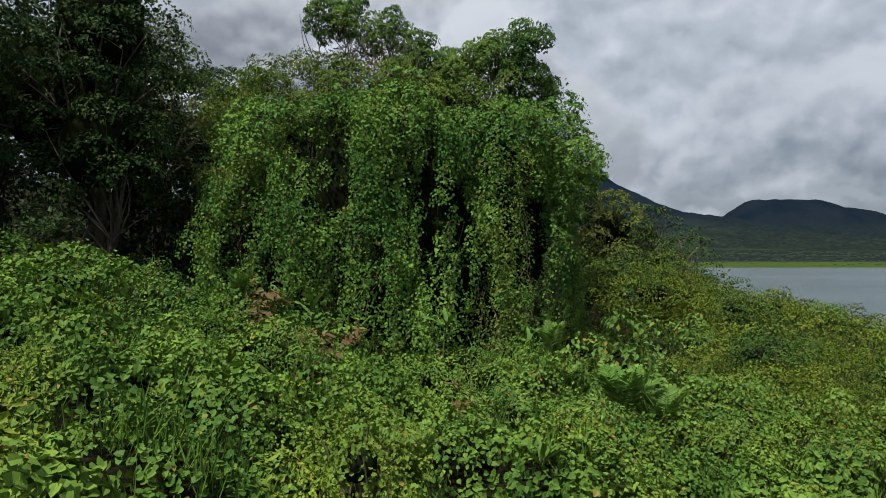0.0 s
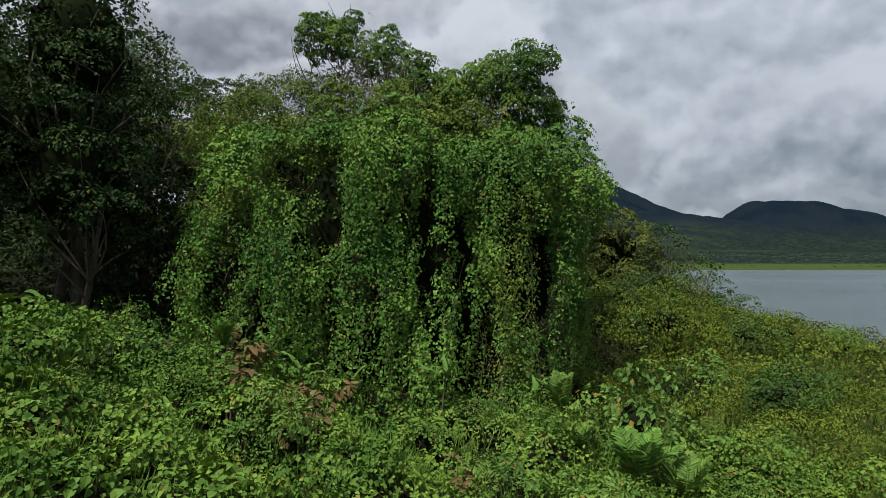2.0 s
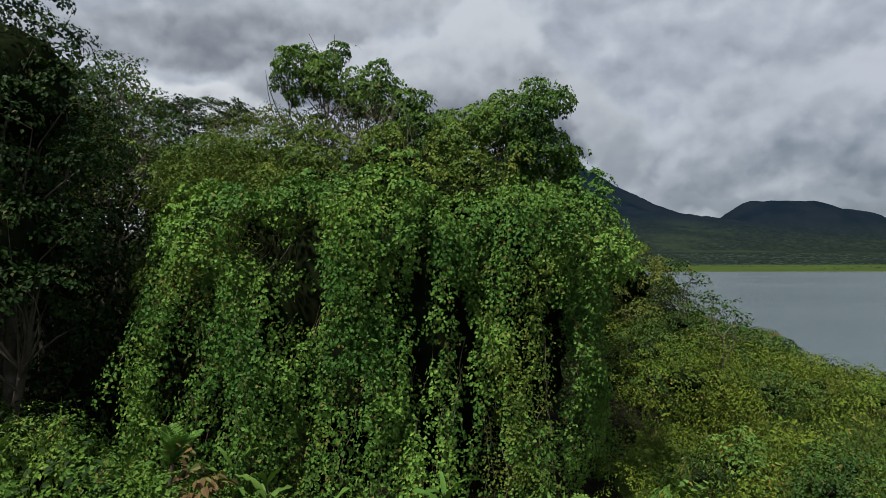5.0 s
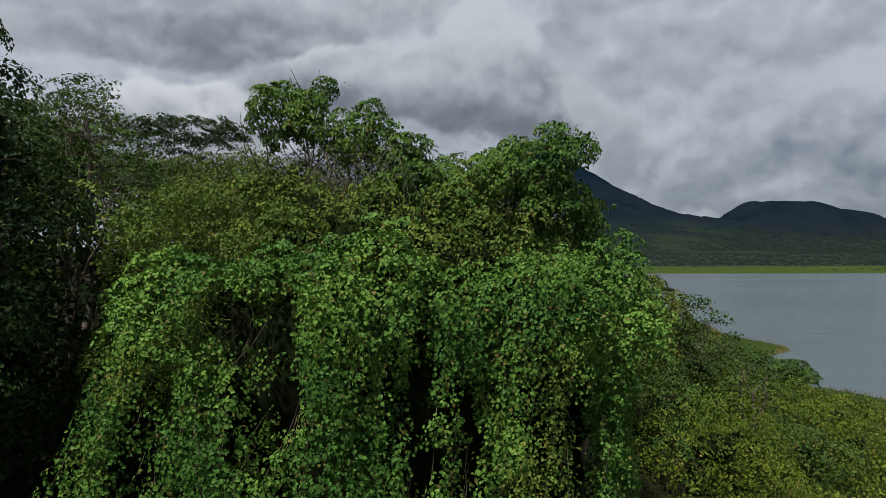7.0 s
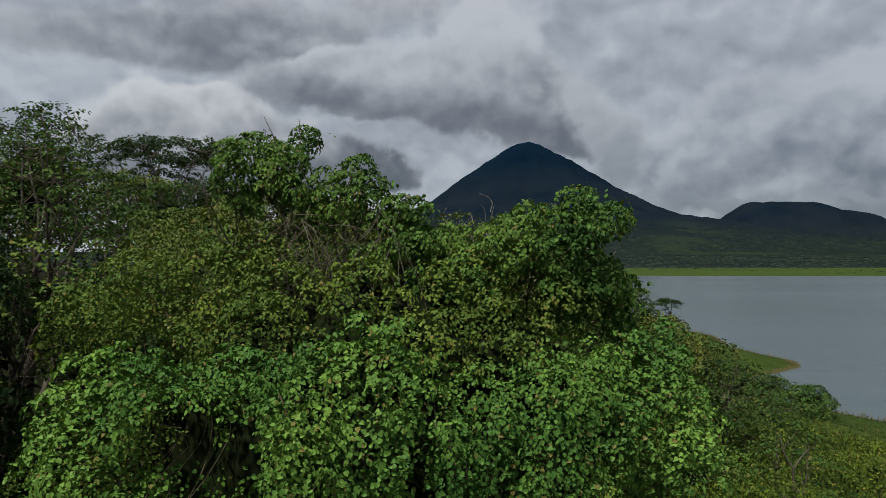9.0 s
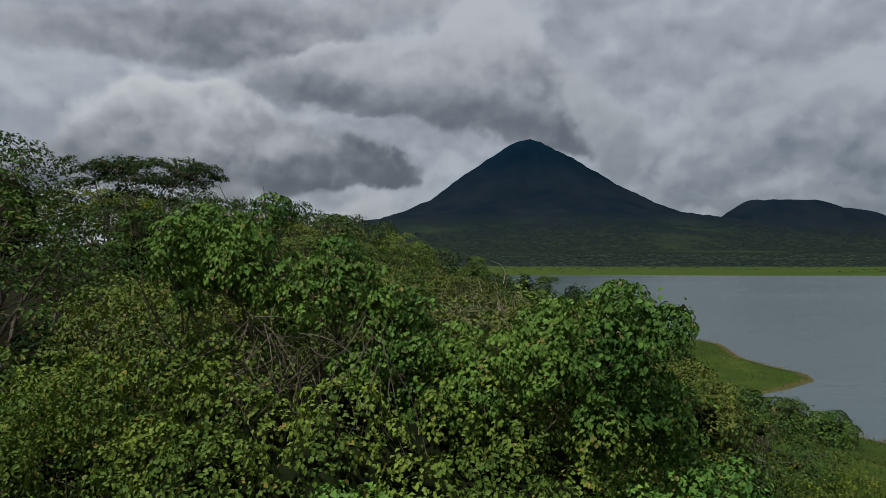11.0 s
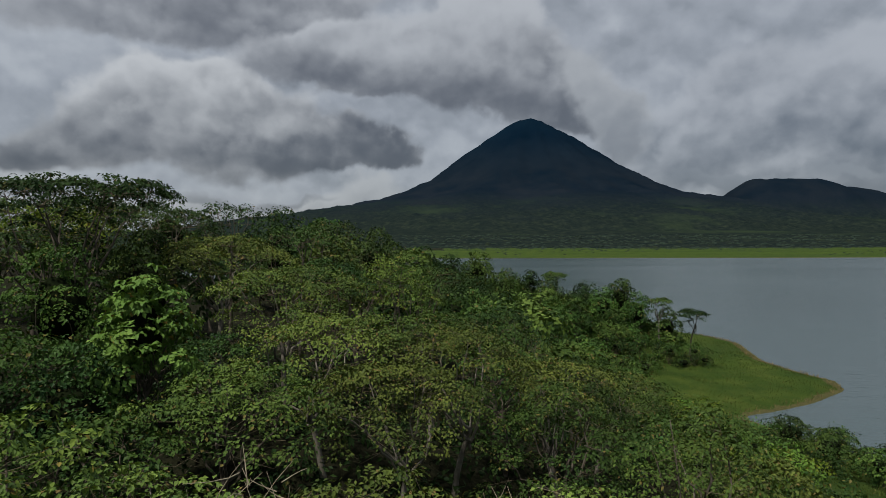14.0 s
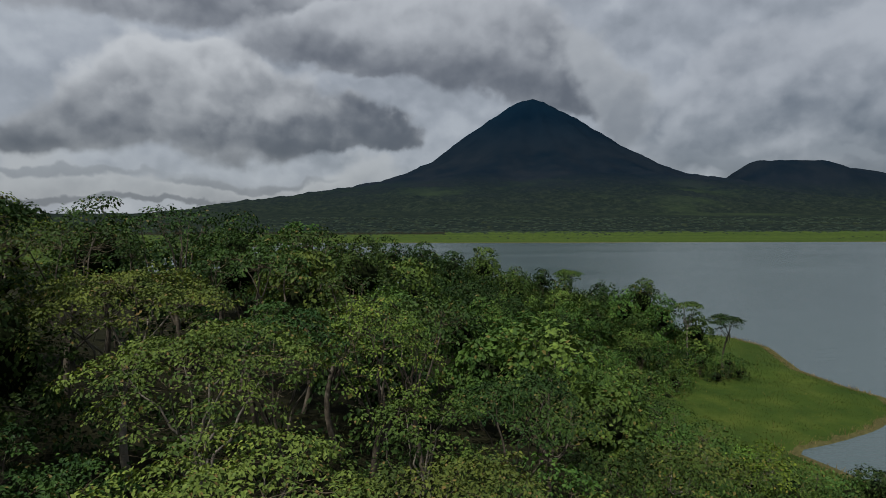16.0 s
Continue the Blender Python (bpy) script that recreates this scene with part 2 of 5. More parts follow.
BARK = plain_material("bark", [(0.3, (0.03, 0.025, 0.019)), (0.55, (0.075, 0.063, 0.048)), (0.75, (0.15, 0.135, 0.11))], 3.0)
PALE_BARK = plain_material("pale_bark", [(0.3, (0.06, 0.053, 0.042)), (0.7, (0.20, 0.18, 0.15))], 3.0)
STEM = plain_material("vine_stem", [(0.3, (0.03, 0.026, 0.016)), (0.7, (0.10, 0.08, 0.05))], 5.0)
DRY = plain_material("dry_twig", [(0.3, (0.10, 0.085, 0.06)), (0.7, (0.27, 0.23, 0.165))], 4.0)
# Near-black without gloss: shade painted as a solid body inside the foliage.
SHADE_CORE = plain_material("inner_thicket", [(0.3, (0.004, 0.006, 0.003)), (0.7, (0.011, 0.015, 0.006))], 2.0, 1.0, 1.0)
SHADE_CORE.node_tree.nodes["Principled BSDF"].inputs["Specular IOR Level"].default_value = 0.0


def ground_material():
    """Leaf litter darkened by painted forest shade, grass on the land, mud at the shore."""
    m, nt, b = surface("ground_cover", 0.95)
    b.inputs["Specular IOR Level"].default_value = 0.03
    where = nt.nodes.new("ShaderNodeTexCoord").outputs["Object"]
    s = nt.nodes.new("ShaderNodeSeparateXYZ")
    nt.links.new(where, s.inputs[0])
    grass = ramp(nt, noise_tex(nt, where, 0.16, 8.0, 0.65), [(0.3, (0.018, 0.036, 0.007)), (0.5, (0.037, 0.058, 0.010)), (0.68, (0.068, 0.084, 0.016))])
    bands = noise_tex(nt, vmath(nt, "MULTIPLY", where, (0.12, 1.0, 1.0)), 0.035, 4.0, 0.6)
    grass = mix(nt, ramp(nt, bands, [(0.42, (0, 0, 0)), (0.58, (1, 1, 1))]), mix(nt, 0.45, grass, (0.014, 0.030, 0.010)), grass)
    speck = noise_tex(nt, where, 2.6, 5.0, 0.7)
    grass = mix(nt, maths(nt, "MULTIPLY", speck, 0.5), grass, (0.02, 0.04, 0.008))
    # Litter brown lowered almost to black, to hold the shade below the trees.
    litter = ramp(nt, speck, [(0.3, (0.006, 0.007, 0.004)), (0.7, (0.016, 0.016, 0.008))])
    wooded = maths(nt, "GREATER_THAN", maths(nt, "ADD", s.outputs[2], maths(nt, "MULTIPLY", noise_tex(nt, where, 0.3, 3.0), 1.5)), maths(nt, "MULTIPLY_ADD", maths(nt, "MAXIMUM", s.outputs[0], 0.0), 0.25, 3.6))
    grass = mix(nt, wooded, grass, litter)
    mud = ramp(nt, speck, [(0.3, (0.035, 0.035, 0.014)), (0.7, (0.085, 0.078, 0.032))])
    edge = noise_tex(nt, where, 0.7, 4.0, 0.6)
    low = maths(nt, "LESS_THAN", maths(nt, "ADD", s.outputs[2], maths(nt, "MULTIPLY", edge, 0.5)), -0.55)
    nt.links.new(mix(nt, low, grass, mud), b.inputs["Base Color"])
    bp = nt.nodes.new("ShaderNodeBump")
    bp.inputs["Strength"].default_value = 0.8
    bp.inputs["Distance"].default_value = 0.3
    nt.links.new(speck, bp.inputs["Height"])
    nt.links.new(bp.outputs[0], b.inputs["Normal"])
    return m


def water_material():
    m, nt, b = surface("lake_water", 0.16)
    where = nt.nodes.new("ShaderNodeTexCoord").outputs["Object"]
    stretched = vmath(nt, "MULTIPLY", where, (0.35, 1.0, 1.0))
    b.inputs["Base Color"].default_value = (0.042, 0.062, 0.066, 1)
    b.inputs["IOR"].default_value = 1.33
    calm = noise_tex(nt, vmath(nt, "MULTIPLY", where, (0.2, 1.0, 1.0)), 0.02, 3.0)
    nt.links.new(maths(nt, "MULTIPLY_ADD", calm, 0.25, 0.08), b.inputs["Roughness"])
    bp = nt.nodes.new("ShaderNodeBump")
    bp.inputs["Strength"].default_value = 0.6
    bp.inputs["Distance"].default_value = 0.14
    chop = maths(nt, "ADD", noise_tex(nt, stretched, 1.1, 4.0, 0.6), maths(nt, "MULTIPLY", noise_tex(nt, stretched, 0.12, 4.0, 0.65), 2.2))
    nt.links.new(chop, bp.inputs["Height"])
    nt.links.new(bp.outputs[0], b.inputs["Normal"])
    return m


def mountain_material():
    """Lava rock above, forest below, scattered clearings; cloud shade and haze put into colours."""
    m, nt, b = surface("mountain_slope", 0.95)
    where = nt.nodes.new("ShaderNodeTexCoord").outputs["Object"]
    s = nt.nodes.new("ShaderNodeSeparateXYZ")
    nt.links.new(where, s.inputs[0])
    rough = noise_tex(nt, where, 0.004, 8.0, 0.65)
    trees = noise_tex(nt, where, 0.05, 5.0, 0.7)
    # Blue of the distance and cloud shade are mixed into rock and wood.
    rock = ramp(nt, rough, [(0.3, (0.0010, 0.0060, 0.0138)), (0.7, (0.0032, 0.0096, 0.0178))])
    # Flanks painted greyer and lighter than the top, as haze.
    hazy_flank = ramp(nt, rough, [(0.3, (0.0024, 0.0072, 0.0134)), (0.7, (0.0096, 0.0135, 0.0185))])
    crest = node(nt, "ShaderNodeClamp", i0=maths(nt, "ADD", maths(nt, "MULTIPLY_ADD", s.outputs[2], 1 / 300, -1.1), maths(nt, "MULTIPLY_ADD", rough, 1.0, -0.5)))
    rock = mix(nt, crest.outputs[0], hazy_flank, rock)
    wood = ramp(nt, trees, [(0.3, (0.0055, 0.0095, 0.0098)), (0.5, (0.0100, 0.0150, 0.0135)), (0.74, (0.023, 0.031, 0.020))])
    clear = node(nt, "ShaderNodeClamp", i0=maths(nt, "MULTIPLY_ADD", noise_tex(nt, where, 0.0022, 5.0, 0.65), 5.0, -2.7))
    wood = mix(nt, clear.outputs[0], wood, (0.022, 0.034, 0.018))
    high = maths(nt, "MULTIPLY_ADD", s.outputs[2], 1 / 160, -0.35)
    high = maths(nt, "ADD", high, maths(nt, "MULTIPLY_ADD", rough, 0.9, -0.45))
    n = node(nt, "ShaderNodeClamp", i0=high)
    nt.links.new(mix(nt, n.outputs[0], wood, rock), b.inputs["Base Color"])
    b.inputs["Specular IOR Level"].default_value = 0.0
    bp = nt.nodes.new("ShaderNodeBump")
    bp.inputs["Strength"].default_value = 0.25
    bp.inputs["Distance"].default_value = 5.0
    nt.links.new(trees, bp.inputs["Height"])
    nt.links.new(bp.outputs[0], b.inputs["Normal"])
    return m


# ---------------------------------------------------------------- mesh helpers
rng = np.random.default_rng(7)


def raw_mesh(name, verts, polys, mat, smooth=False):
    """A mesh from an (n, 3) array and arrays of polygons of one size each."""
    me = bpy.data.meshes.new(name)
    verts = np.ascontiguousarray(verts, dtype=np.float32)
    polys = [np.asarray(p, dtype=np.int32) for p in polys if len(p)]
    me.vertices.add(len(verts))
    me.vertices.foreach_set("co", verts.ravel())
    loops = np.concatenate([p.ravel() for p in polys])
    sizes = np.concatenate([np.full(len(p), p.shape[1], dtype=np.int32) for p in polys])
    me.loops.add(len(loops))
    me.loops.foreach_set("vertex_index", loops)
    me.polygons.add(len(sizes))
    me.polygons.foreach_set("loop_start", np.concatenate([[0], np.cumsum(sizes)[:-1]]).astype(np.int32))
    me.polygons.foreach_set("use_smooth", np.full(len(sizes), smooth, dtype=bool))
    me.update(calc_edges=True)
    me.materials.append(mat)
    return me


def unit(a):
    return a / np.maximum(np.linalg.norm(a, axis=-1, keepdims=True), 1e-9)


def wobble(p, size, seed):
    """Smooth noise, about -1 to 1, with features of that size."""
    g = np.random.default_rng(seed)
    out = np.zeros(p.shape[:-1])
    for i in range(7):
        k = unit(g.normal(size=p.shape[-1])) * 2 * np.pi / size * (0.6 + 0.25 * i)
        out += np.sin(p @ k + g.uniform(0, 6.28)) / (1 + 0.35 * i)
    return out / 2.6


def leaf_mesh(name, base, normal, tip, length, width, mat, heart=True):
    """One mesh of many leaves, each folded along its midrib."""
    n = len(base)
    tip = unit(tip)
    side = unit(np.cross(tip, normal))
    up = np.cross(side, tip)
    L, W = length[:, None], width[:, None]
    if heart:
        prof = ((0, 0, 0), (0.5, 0.12, 0.16), (0.44, 0.55, 0.10), (0, 1, -0.14), (-0.44, 0.55, 0.10), (-0.5, 0.12, 0.16))
        quads = np.array(((0, 1, 2, 3), (0, 3, 4, 5)))
    else:
        prof = ((0, 0, 0), (0.5, 0.42, 0.14), (0, 1, -0.10), (-0.5, 0.42, 0.14))
        quads = np.array(((0, 1, 2), (0, 2, 3)))
    pts = np.stack([base + side * (W * x) + tip * (L * y) + up * (W * z) for x, y, z in prof], axis=1)
    k = len(prof)
    polys = (np.arange(n)[:, None, None] * k + quads[None]).reshape(-1, quads.shape[1])
    return raw_mesh(name, pts.reshape(-1, 3), [polys], mat)


def tubes(name, lines, mat, sides=6):
    """Tapered round stems along lines of (points, radii)."""
    V, Q, n0 = [], [], 0
    ring = np.linspace(0, 2 * np.pi, sides, endpoint=False)
    for pts, rad in lines:
        pts = np.asarray(pts, float)
        rad = np.asarray(rad, float)
        d = unit(np.gradient(pts, axis=0))
        ref = np.where(np.abs(d[:, 2:3]) > 0.9, np.array([[1.0, 0, 0]]), np.array([[0, 0, 1.0]]))
        s = unit(np.cross(d, ref))
        t = np.cross(d, s)
        vv = pts[:, None] + rad[:, None, None] * (np.cos(ring)[None, :, None] * s[:, None] + np.sin(ring)[None, :, None] * t[:, None])
        m = len(pts)
        V.append(vv.reshape(-1, 3))
        i = np.arange(m - 1)[:, None] * sides
        j = np.arange(sides)[None]
        j2 = (j + 1) % sides
        Q.append((np.stack([i + j, i + j2, i + sides + j2, i + sides + j], axis=-1) + n0).reshape(-1, 4))
        n0 += m * sides
    return raw_mesh(name, np.concatenate(V), [np.concatenate(Q)], mat, True)


def part(name, me, parent, label="", kind=""):
    ob = new(name, me)
    ob.parent = parent
    return tagged(ob, label, "", "", kind)


def thing(name, place, label, category, group="", kind=""):
    ob = new(name)
    ob.empty_display_size = 0.2
    ob.location = place
    return tagged(ob, label, category, group, kind)


def curve_line(a, b, sag=0.0, bend=0.1, n=7, g=rng):
    """A line from a to b, bent a little at random, arched up (plus) or hanging (minus)."""
    a, b = np.asarray(a, float), np.asarray(b, float)
    t = np.linspace(0, 1, n)[:, None]
    d = np.linalg.norm(b - a)
    off = g.normal(size=3) * bend * d
    p = a + (b - a) * t + np.sin(np.pi * t) * off
    p[:, 2:] += np.sin(np.pi * t) * sag * d
    return p


# ---------------------------------------------------------------- the lie of the land
WATER = -1.0
SHORE_Y = (-80, 50, 65, 72, 78, 85.5, 87.5, 91, 97, 102, 108, 116, 132, 140, 150, 165, 190, 240)
SHORE_X = (46, 46, 44, 39, 35, 32, 38, 45, 53, 55, 53, 52, 56, 54, 42, 12, -35, -160)
FOOT_Y = (-80, 30, 50, 65, 78, 90, 100, 110, 130, 140, 150, 165, 190, 240)
FOOT_X = (42, 42, 40, 34, 31, 29, 32, 38, 44, 40, 28, -2, -50, -180)
RISE_Y = (-80, 14, 25, 34, 45, 65, 85, 105, 125, 160)
RISE = (0.11, 0.115, 0.175, 0.25, 0.29, 0.29, 0.25, 0.21, 0.21, 0.2)


def soft_max(a, w):
    return 0.5 * (a + np.sqrt(a * a + w * w))


def land(x, y):
    """Height of the ground."""
    x, y = np.asarray(x, float), np.asarray(y, float)
    d = np.interp(y, SHORE_Y, SHORE_X) - x
    far = np.clip((y - 536) / 45, 0, 1)
    beach = np.where(d > 0, np.minimum(0.16 * d, 0.7), np.maximum(0.12 * d, -5.0))
    D = soft_max(np.interp(y, FOOT_Y, FOOT_X) - x, 4.0)
    z = WATER + beach + np.interp(y, RISE_Y, RISE) * D / (1 + D / 150) * np.clip((300 - y) / 60, 0, 1)
    z = z + 0.15 * soft_max(-x - 2, 2.0) * np.clip((28 - y) / 14, 0, 1) * np.clip((x + 60) / 40, 0, 1)
    p = np.stack([x, y], axis=-1)
    z = z + 0.22 * wobble(p, 9.0, 3) * np.clip(d / 8, 0, 1)
    return z * (1 - far) + far * (-0.6 + np.clip((y - 588) / 170, 0, 1) * 4.0 + 0.2 * wobble(p, 60.0, 4))


def spread(lo, hi, near_lo, near_hi, fine, grow=1.22):
    """Grid lines, fine in the middle and wider and wider outside."""
    mid = list(np.arange(near_lo, near_hi + fine / 2, fine))
    step, a = fine, near_hi
    while a < hi:
        step *= grow
        a += step
        mid.append(min(a, hi))
    step, a = fine, near_lo
    while a > lo:
        step *= grow
        a -= step
        mid.insert(0, max(a, lo))
    return np.array(mid)


def grid_mesh(name, X, Y, Z, mat, smooth=True):
    r, c = X.shape
    i = np.arange(r - 1)[:, None] * c + np.arange(c - 1)[None]
    q = np.stack([i, i + 1, i + c + 1, i + c], axis=-1).reshape(-1, 4)
    return raw_mesh(name, np.stack([X, Y, Z], axis=-1).reshape(-1, 3), [q], mat, smooth)


gx = spread(-4200, 4200, -45, 62, 1.15)
gy = np.concatenate([spread(-400, 524, -6, 150, 1.15), np.linspace(531, 800, 36), np.array([900, 1200, 2000, 3000, 4300])])
GX, GY = np.meshgrid(gx, gy)
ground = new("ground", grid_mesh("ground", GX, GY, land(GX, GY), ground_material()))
tagged(ground, "grassy lakeside ground with muddy shore and shade-darkened leaf litter", "ground", kind="structure")

wx = np.array([-4200, -1500, -500, -150, 0, 150, 500, 1500, 4200.0])
wy = np.array([-400, -100, 0, 60, 120, 200, 350, 500, 660.0])
WX, WY = np.meshgrid(wx, wy)
lake = new("water", grid_mesh("water", WX, WY, np.full(WX.shape, WATER), water_material()))
tagged(lake, "calm grey lake water with faint ripples", "lake", kind="structure")


# ---------------------------------------------------------------- volcano and hills
def far_land(x, y):
    p = np.stack([x, y], axis=-1)
    plain = 1.0 + np.where(y > 790, 80 * (1 - np.exp(-(y - 790) / 1500)), (y - 790) * 0.06) + 3 * wobble(p, 260, 21) * np.clip((y - 800) / 200, 0, 1)
    plain = plain * (0.3 + 0.7 * np.clip((x / y + 0.56) / 0.2, 0, 1))
    dx, dy = x - 520, y - 3600
    r = np.hypot(dx, dy) * (1 + 0.03 * wobble(p, 700, 22))
    right = np.interp(r, (0, 26, 95, 214, 384, 554, 724, 894, 1115, 1500, 2100, 2900), (724, 719, 684, 614, 512, 405, 312, 228, 192, 110, 20, -60))
    left = np.interp(r, (0, 26, 85, 160, 296, 466, 636, 806, 1078, 1282, 1554, 1826, 2130, 2900), (724, 718, 694, 652, 550, 432, 318, 246, 174, 142, 104, 70, 20, -60))
    w = 0.5 + 0.5 * np.clip(dx / np.maximum(r, 1), -1, 1)
    cone = left * (1 - w) + right * w
    ang = np.arctan2(dy, dx)
    gul = wobble(np.stack([np.cos(ang) * 4, np.sin(ang) * 4, r / 900], axis=-1), 0.9, 23)
    cone = cone + 13 * gul * np.clip(r / 300, 0, 1) + 5 * wobble(p, 90, 24) + 4.5 * wobble(p, 42, 26) * np.clip((r - 700) / 300, 0, 1)
    # the flat-topped hill with a lower shoulder
    hx = np.interp(x, (1400, 1510, 1600, 1690, 1760, 1900, 2044, 2169, 2230, 2325, 2443, 2700), (60, 185, 280, 334, 340, 340, 340, 302, 292, 284, 220, 60))
    hill = hx * np.exp(-((y - 3300) / 420.0) ** 2)
    hill = hill + 4 * wobble(p, 110, 25) * np.clip(hill / 60, 0, 1) - 8
    a, b = np.maximum(plain, cone), hill
    return np.maximum(a, b)


fan = np.linspace(-0.9, 0.88, 300)
deep = np.concatenate([np.linspace(690, 1500, 45), np.linspace(1520, 4250, 110)])
FU, FY = np.meshgrid(fan, deep)
FX = FU * FY
FZ = far_land(FX, FY)
volcano = new("volcano", grid_mesh("volcano", FX, FY, FZ, mountain_material()))
tagged(volcano, "conical volcano with forested foothills, cloud shade and haze in its colours, its summit under cloud", "volcano", kind="structure")


# ---------------------------------------------------------------- leaves on crowns
def thin_out(p, gap, n):
    """Which of the places p to keep, so that no two lie closer than the gap, n at most."""
    kept, pick = np.zeros((n, 3)), []
    for i, q in enumerate(p):
        k = len(pick)
        if k == n:
            break
        if k and ((kept[:k] - q) ** 2).sum(1).min() < gap * gap:
            continue
        kept[k] = q
        pick.append(i)
    return np.array(pick, int)


def domes(c, up, s, per, g, tall=0.75, hang=0.5, loose=0.3):
    """Leaves shingled over small domes of shoots at c that face up: bases, normals, tips."""
    m = len(c)
    e1 = unit(np.cross(up, unit(g.normal(size=(m, 3)))))
    e2 = np.cross(up, e1)
    s = np.broadcast_to(np.asarray(s, float), (m,))[:, None, None]
    a = np.sqrt(g.uniform(size=(m, per, 1)))
    th = g.uniform(0, 6.283, size=(m, per, 1))
    h = np.sqrt(1 - 0.9 * a * a)
    rad = np.cos(th) * e1[:, None] + np.sin(th) * e2[:, None]
    lob = 1 + 0.22 * np.sin(3 * th + g.uniform(0, 6.28, size=(m, 1, 1)))
    base = c[:, None] + rad * a * s * lob + up[:, None] * s * (tall * h - 0.2 + 0.10 * g.normal(size=(m, per, 1)))
    nrm = rad * a * 0.9 + up[:, None] * (0.8 * h + 0.3) + np.array([0, 0, 0.15]) + loose * g.normal(size=(m, per, 3))
    tip = rad * (a + 0.25) - up[:, None] * a * 0.45 + np.array([0, 0, -hang]) + 0.32 * g.normal(size=(m, per, 3))
    return base.reshape(-1, 3), unit(nrm).reshape(-1, 3), unit(tip).reshape(-1, 3)


def on_shells(balls, n_pads, per, pad, g, low=-0.35, keep_out=0.72, rough=0.28, gap=1.15, tall=0.75, hang=0.5):
    """Leaf bases on domed clumps of twigs, set apart from one another, over ellipsoids (x, y, z, rx, ry, rz): bases, normals, tips."""
    balls = np.asarray(balls, float)
    area = (balls[:, 3] * balls[:, 4] + balls[:, 3] * balls[:, 5] + balls[:, 4] * balls[:, 5])
    pick = g.choice(len(balls), size=int(n_pads * 5), p=area / area.sum())
    d = unit(g.normal(size=(len(pick), 3)))
    d = d[(d[:, 2] > low) | (g.uniform(size=len(d)) < 0.10)]
    b = balls[pick[:len(d)]]
    r = 0.98 + rough * wobble(d * 2.2 + b[:, :3], 1.6, 31) - 0.30 * g.uniform(size=len(d)) ** 2
    c = b[:, :3] + d * b[:, 3:6] * r[:, None]
    inside = np.zeros(len(c), bool)
    for q in balls:
        inside |= (((c - q[:3]) / q[3:6]) ** 2).sum(1) < keep_out ** 2
    c, d = c[~inside], d[~inside]
    ok = thin_out(c, pad * gap, n_pads)
    per = int(min(per * 2.4, per * n_pads / max(len(ok), 1)))
    c, d = c[ok], d[ok]
    m = len(c)
    up = unit(d * np.array([0.8, 0.8, 0.55]) + np.array([0, 0, 0.55]) + g.normal(size=(m, 3)) * 0.15)
    return domes(c, up, pad * np.exp(g.normal(size=m) * 0.25), per, g, tall, hang)


def leaves_for(name, balls, n_leaves, size, mat, g, per=40, spread_r=None, heart=False, slim=0.78, **kw):
    b, nm, tp = on_shells(balls, max(4, n_leaves // per), per, spread_r or size * 2.9, g, **kw)
    L = size * g.uniform(0.65, 1.25, len(b))
    return leaf_mesh(name, b, nm, tp, L, L * slim, mat, heart)


def crown_balls(style, top, radius, height, g):
    """Clumps of a crown, in the tree's own axes (trunk foot at the origin)."""
    balls = []
    if style == "umbrella":
        for ring, count in ((0.0, 1), (0.4, 4), (0.7, 7), (0.97, 9)):
            for i in range(count):
                a = 6.28 * (i + g.uniform(-0.3, 0.3)) / count
                rr = radius * ring
                s = radius * g.uniform(0.24, 0.34)
                balls.append((rr * math.cos(a), rr * math.sin(a), top - radius * (0.10 + 0.2 * ring * ring) - g.uniform(0, 0.1) * radius, s * 1.25, s * 1.25, s * 0.36))
        for i in range(5):
            a = 1.26 * i + g.uniform(-0.3, 0.3)
            s = radius * g.uniform(0.2, 0.3)
            balls.append((radius * 0.6 * math.cos(a), radius * 0.6 * math.sin(a), top - radius * g.uniform(0.5, 0.75), s * 1.2, s * 1.2, s * 0.36))
    elif style == "tiered":
        for i in range(19):
            q = math.sqrt((i + 0.2) / 19)
            a = i * 2.4 + g.uniform(-0.5, 0.5)
            s = radius * g.uniform(0.24, 0.36)
            z = top - s * 0.35 - radius * 0.55 * q ** 2 - radius * 0.42 * g.uniform() ** 1.5
            balls.append((radius * 0.8 * q * math.cos(a), radius * 0.8 * q * math.sin(a), z, s * 1.2, s * 1.2, s * 0.4))
    else:
        depth = min(height * 0.72, radius * 2.3)
        for i in range(17):
            q = math.sqrt((i + 0.3) / 17)
            a = i * 2.4 + g.uniform(-0.5, 0.5)
            s = radius * g.uniform(0.28, 0.42)
            z = top - s * 0.75 - depth * 0.8 * q ** 2.3 + g.uniform(-0.1, 0.03) * depth
            rr = radius * 0.74 * min(1.0, q * 1.15)
            balls.append((rr * math.cos(a), rr * math.sin(a), z, s, s, s * 0.72))
    return balls


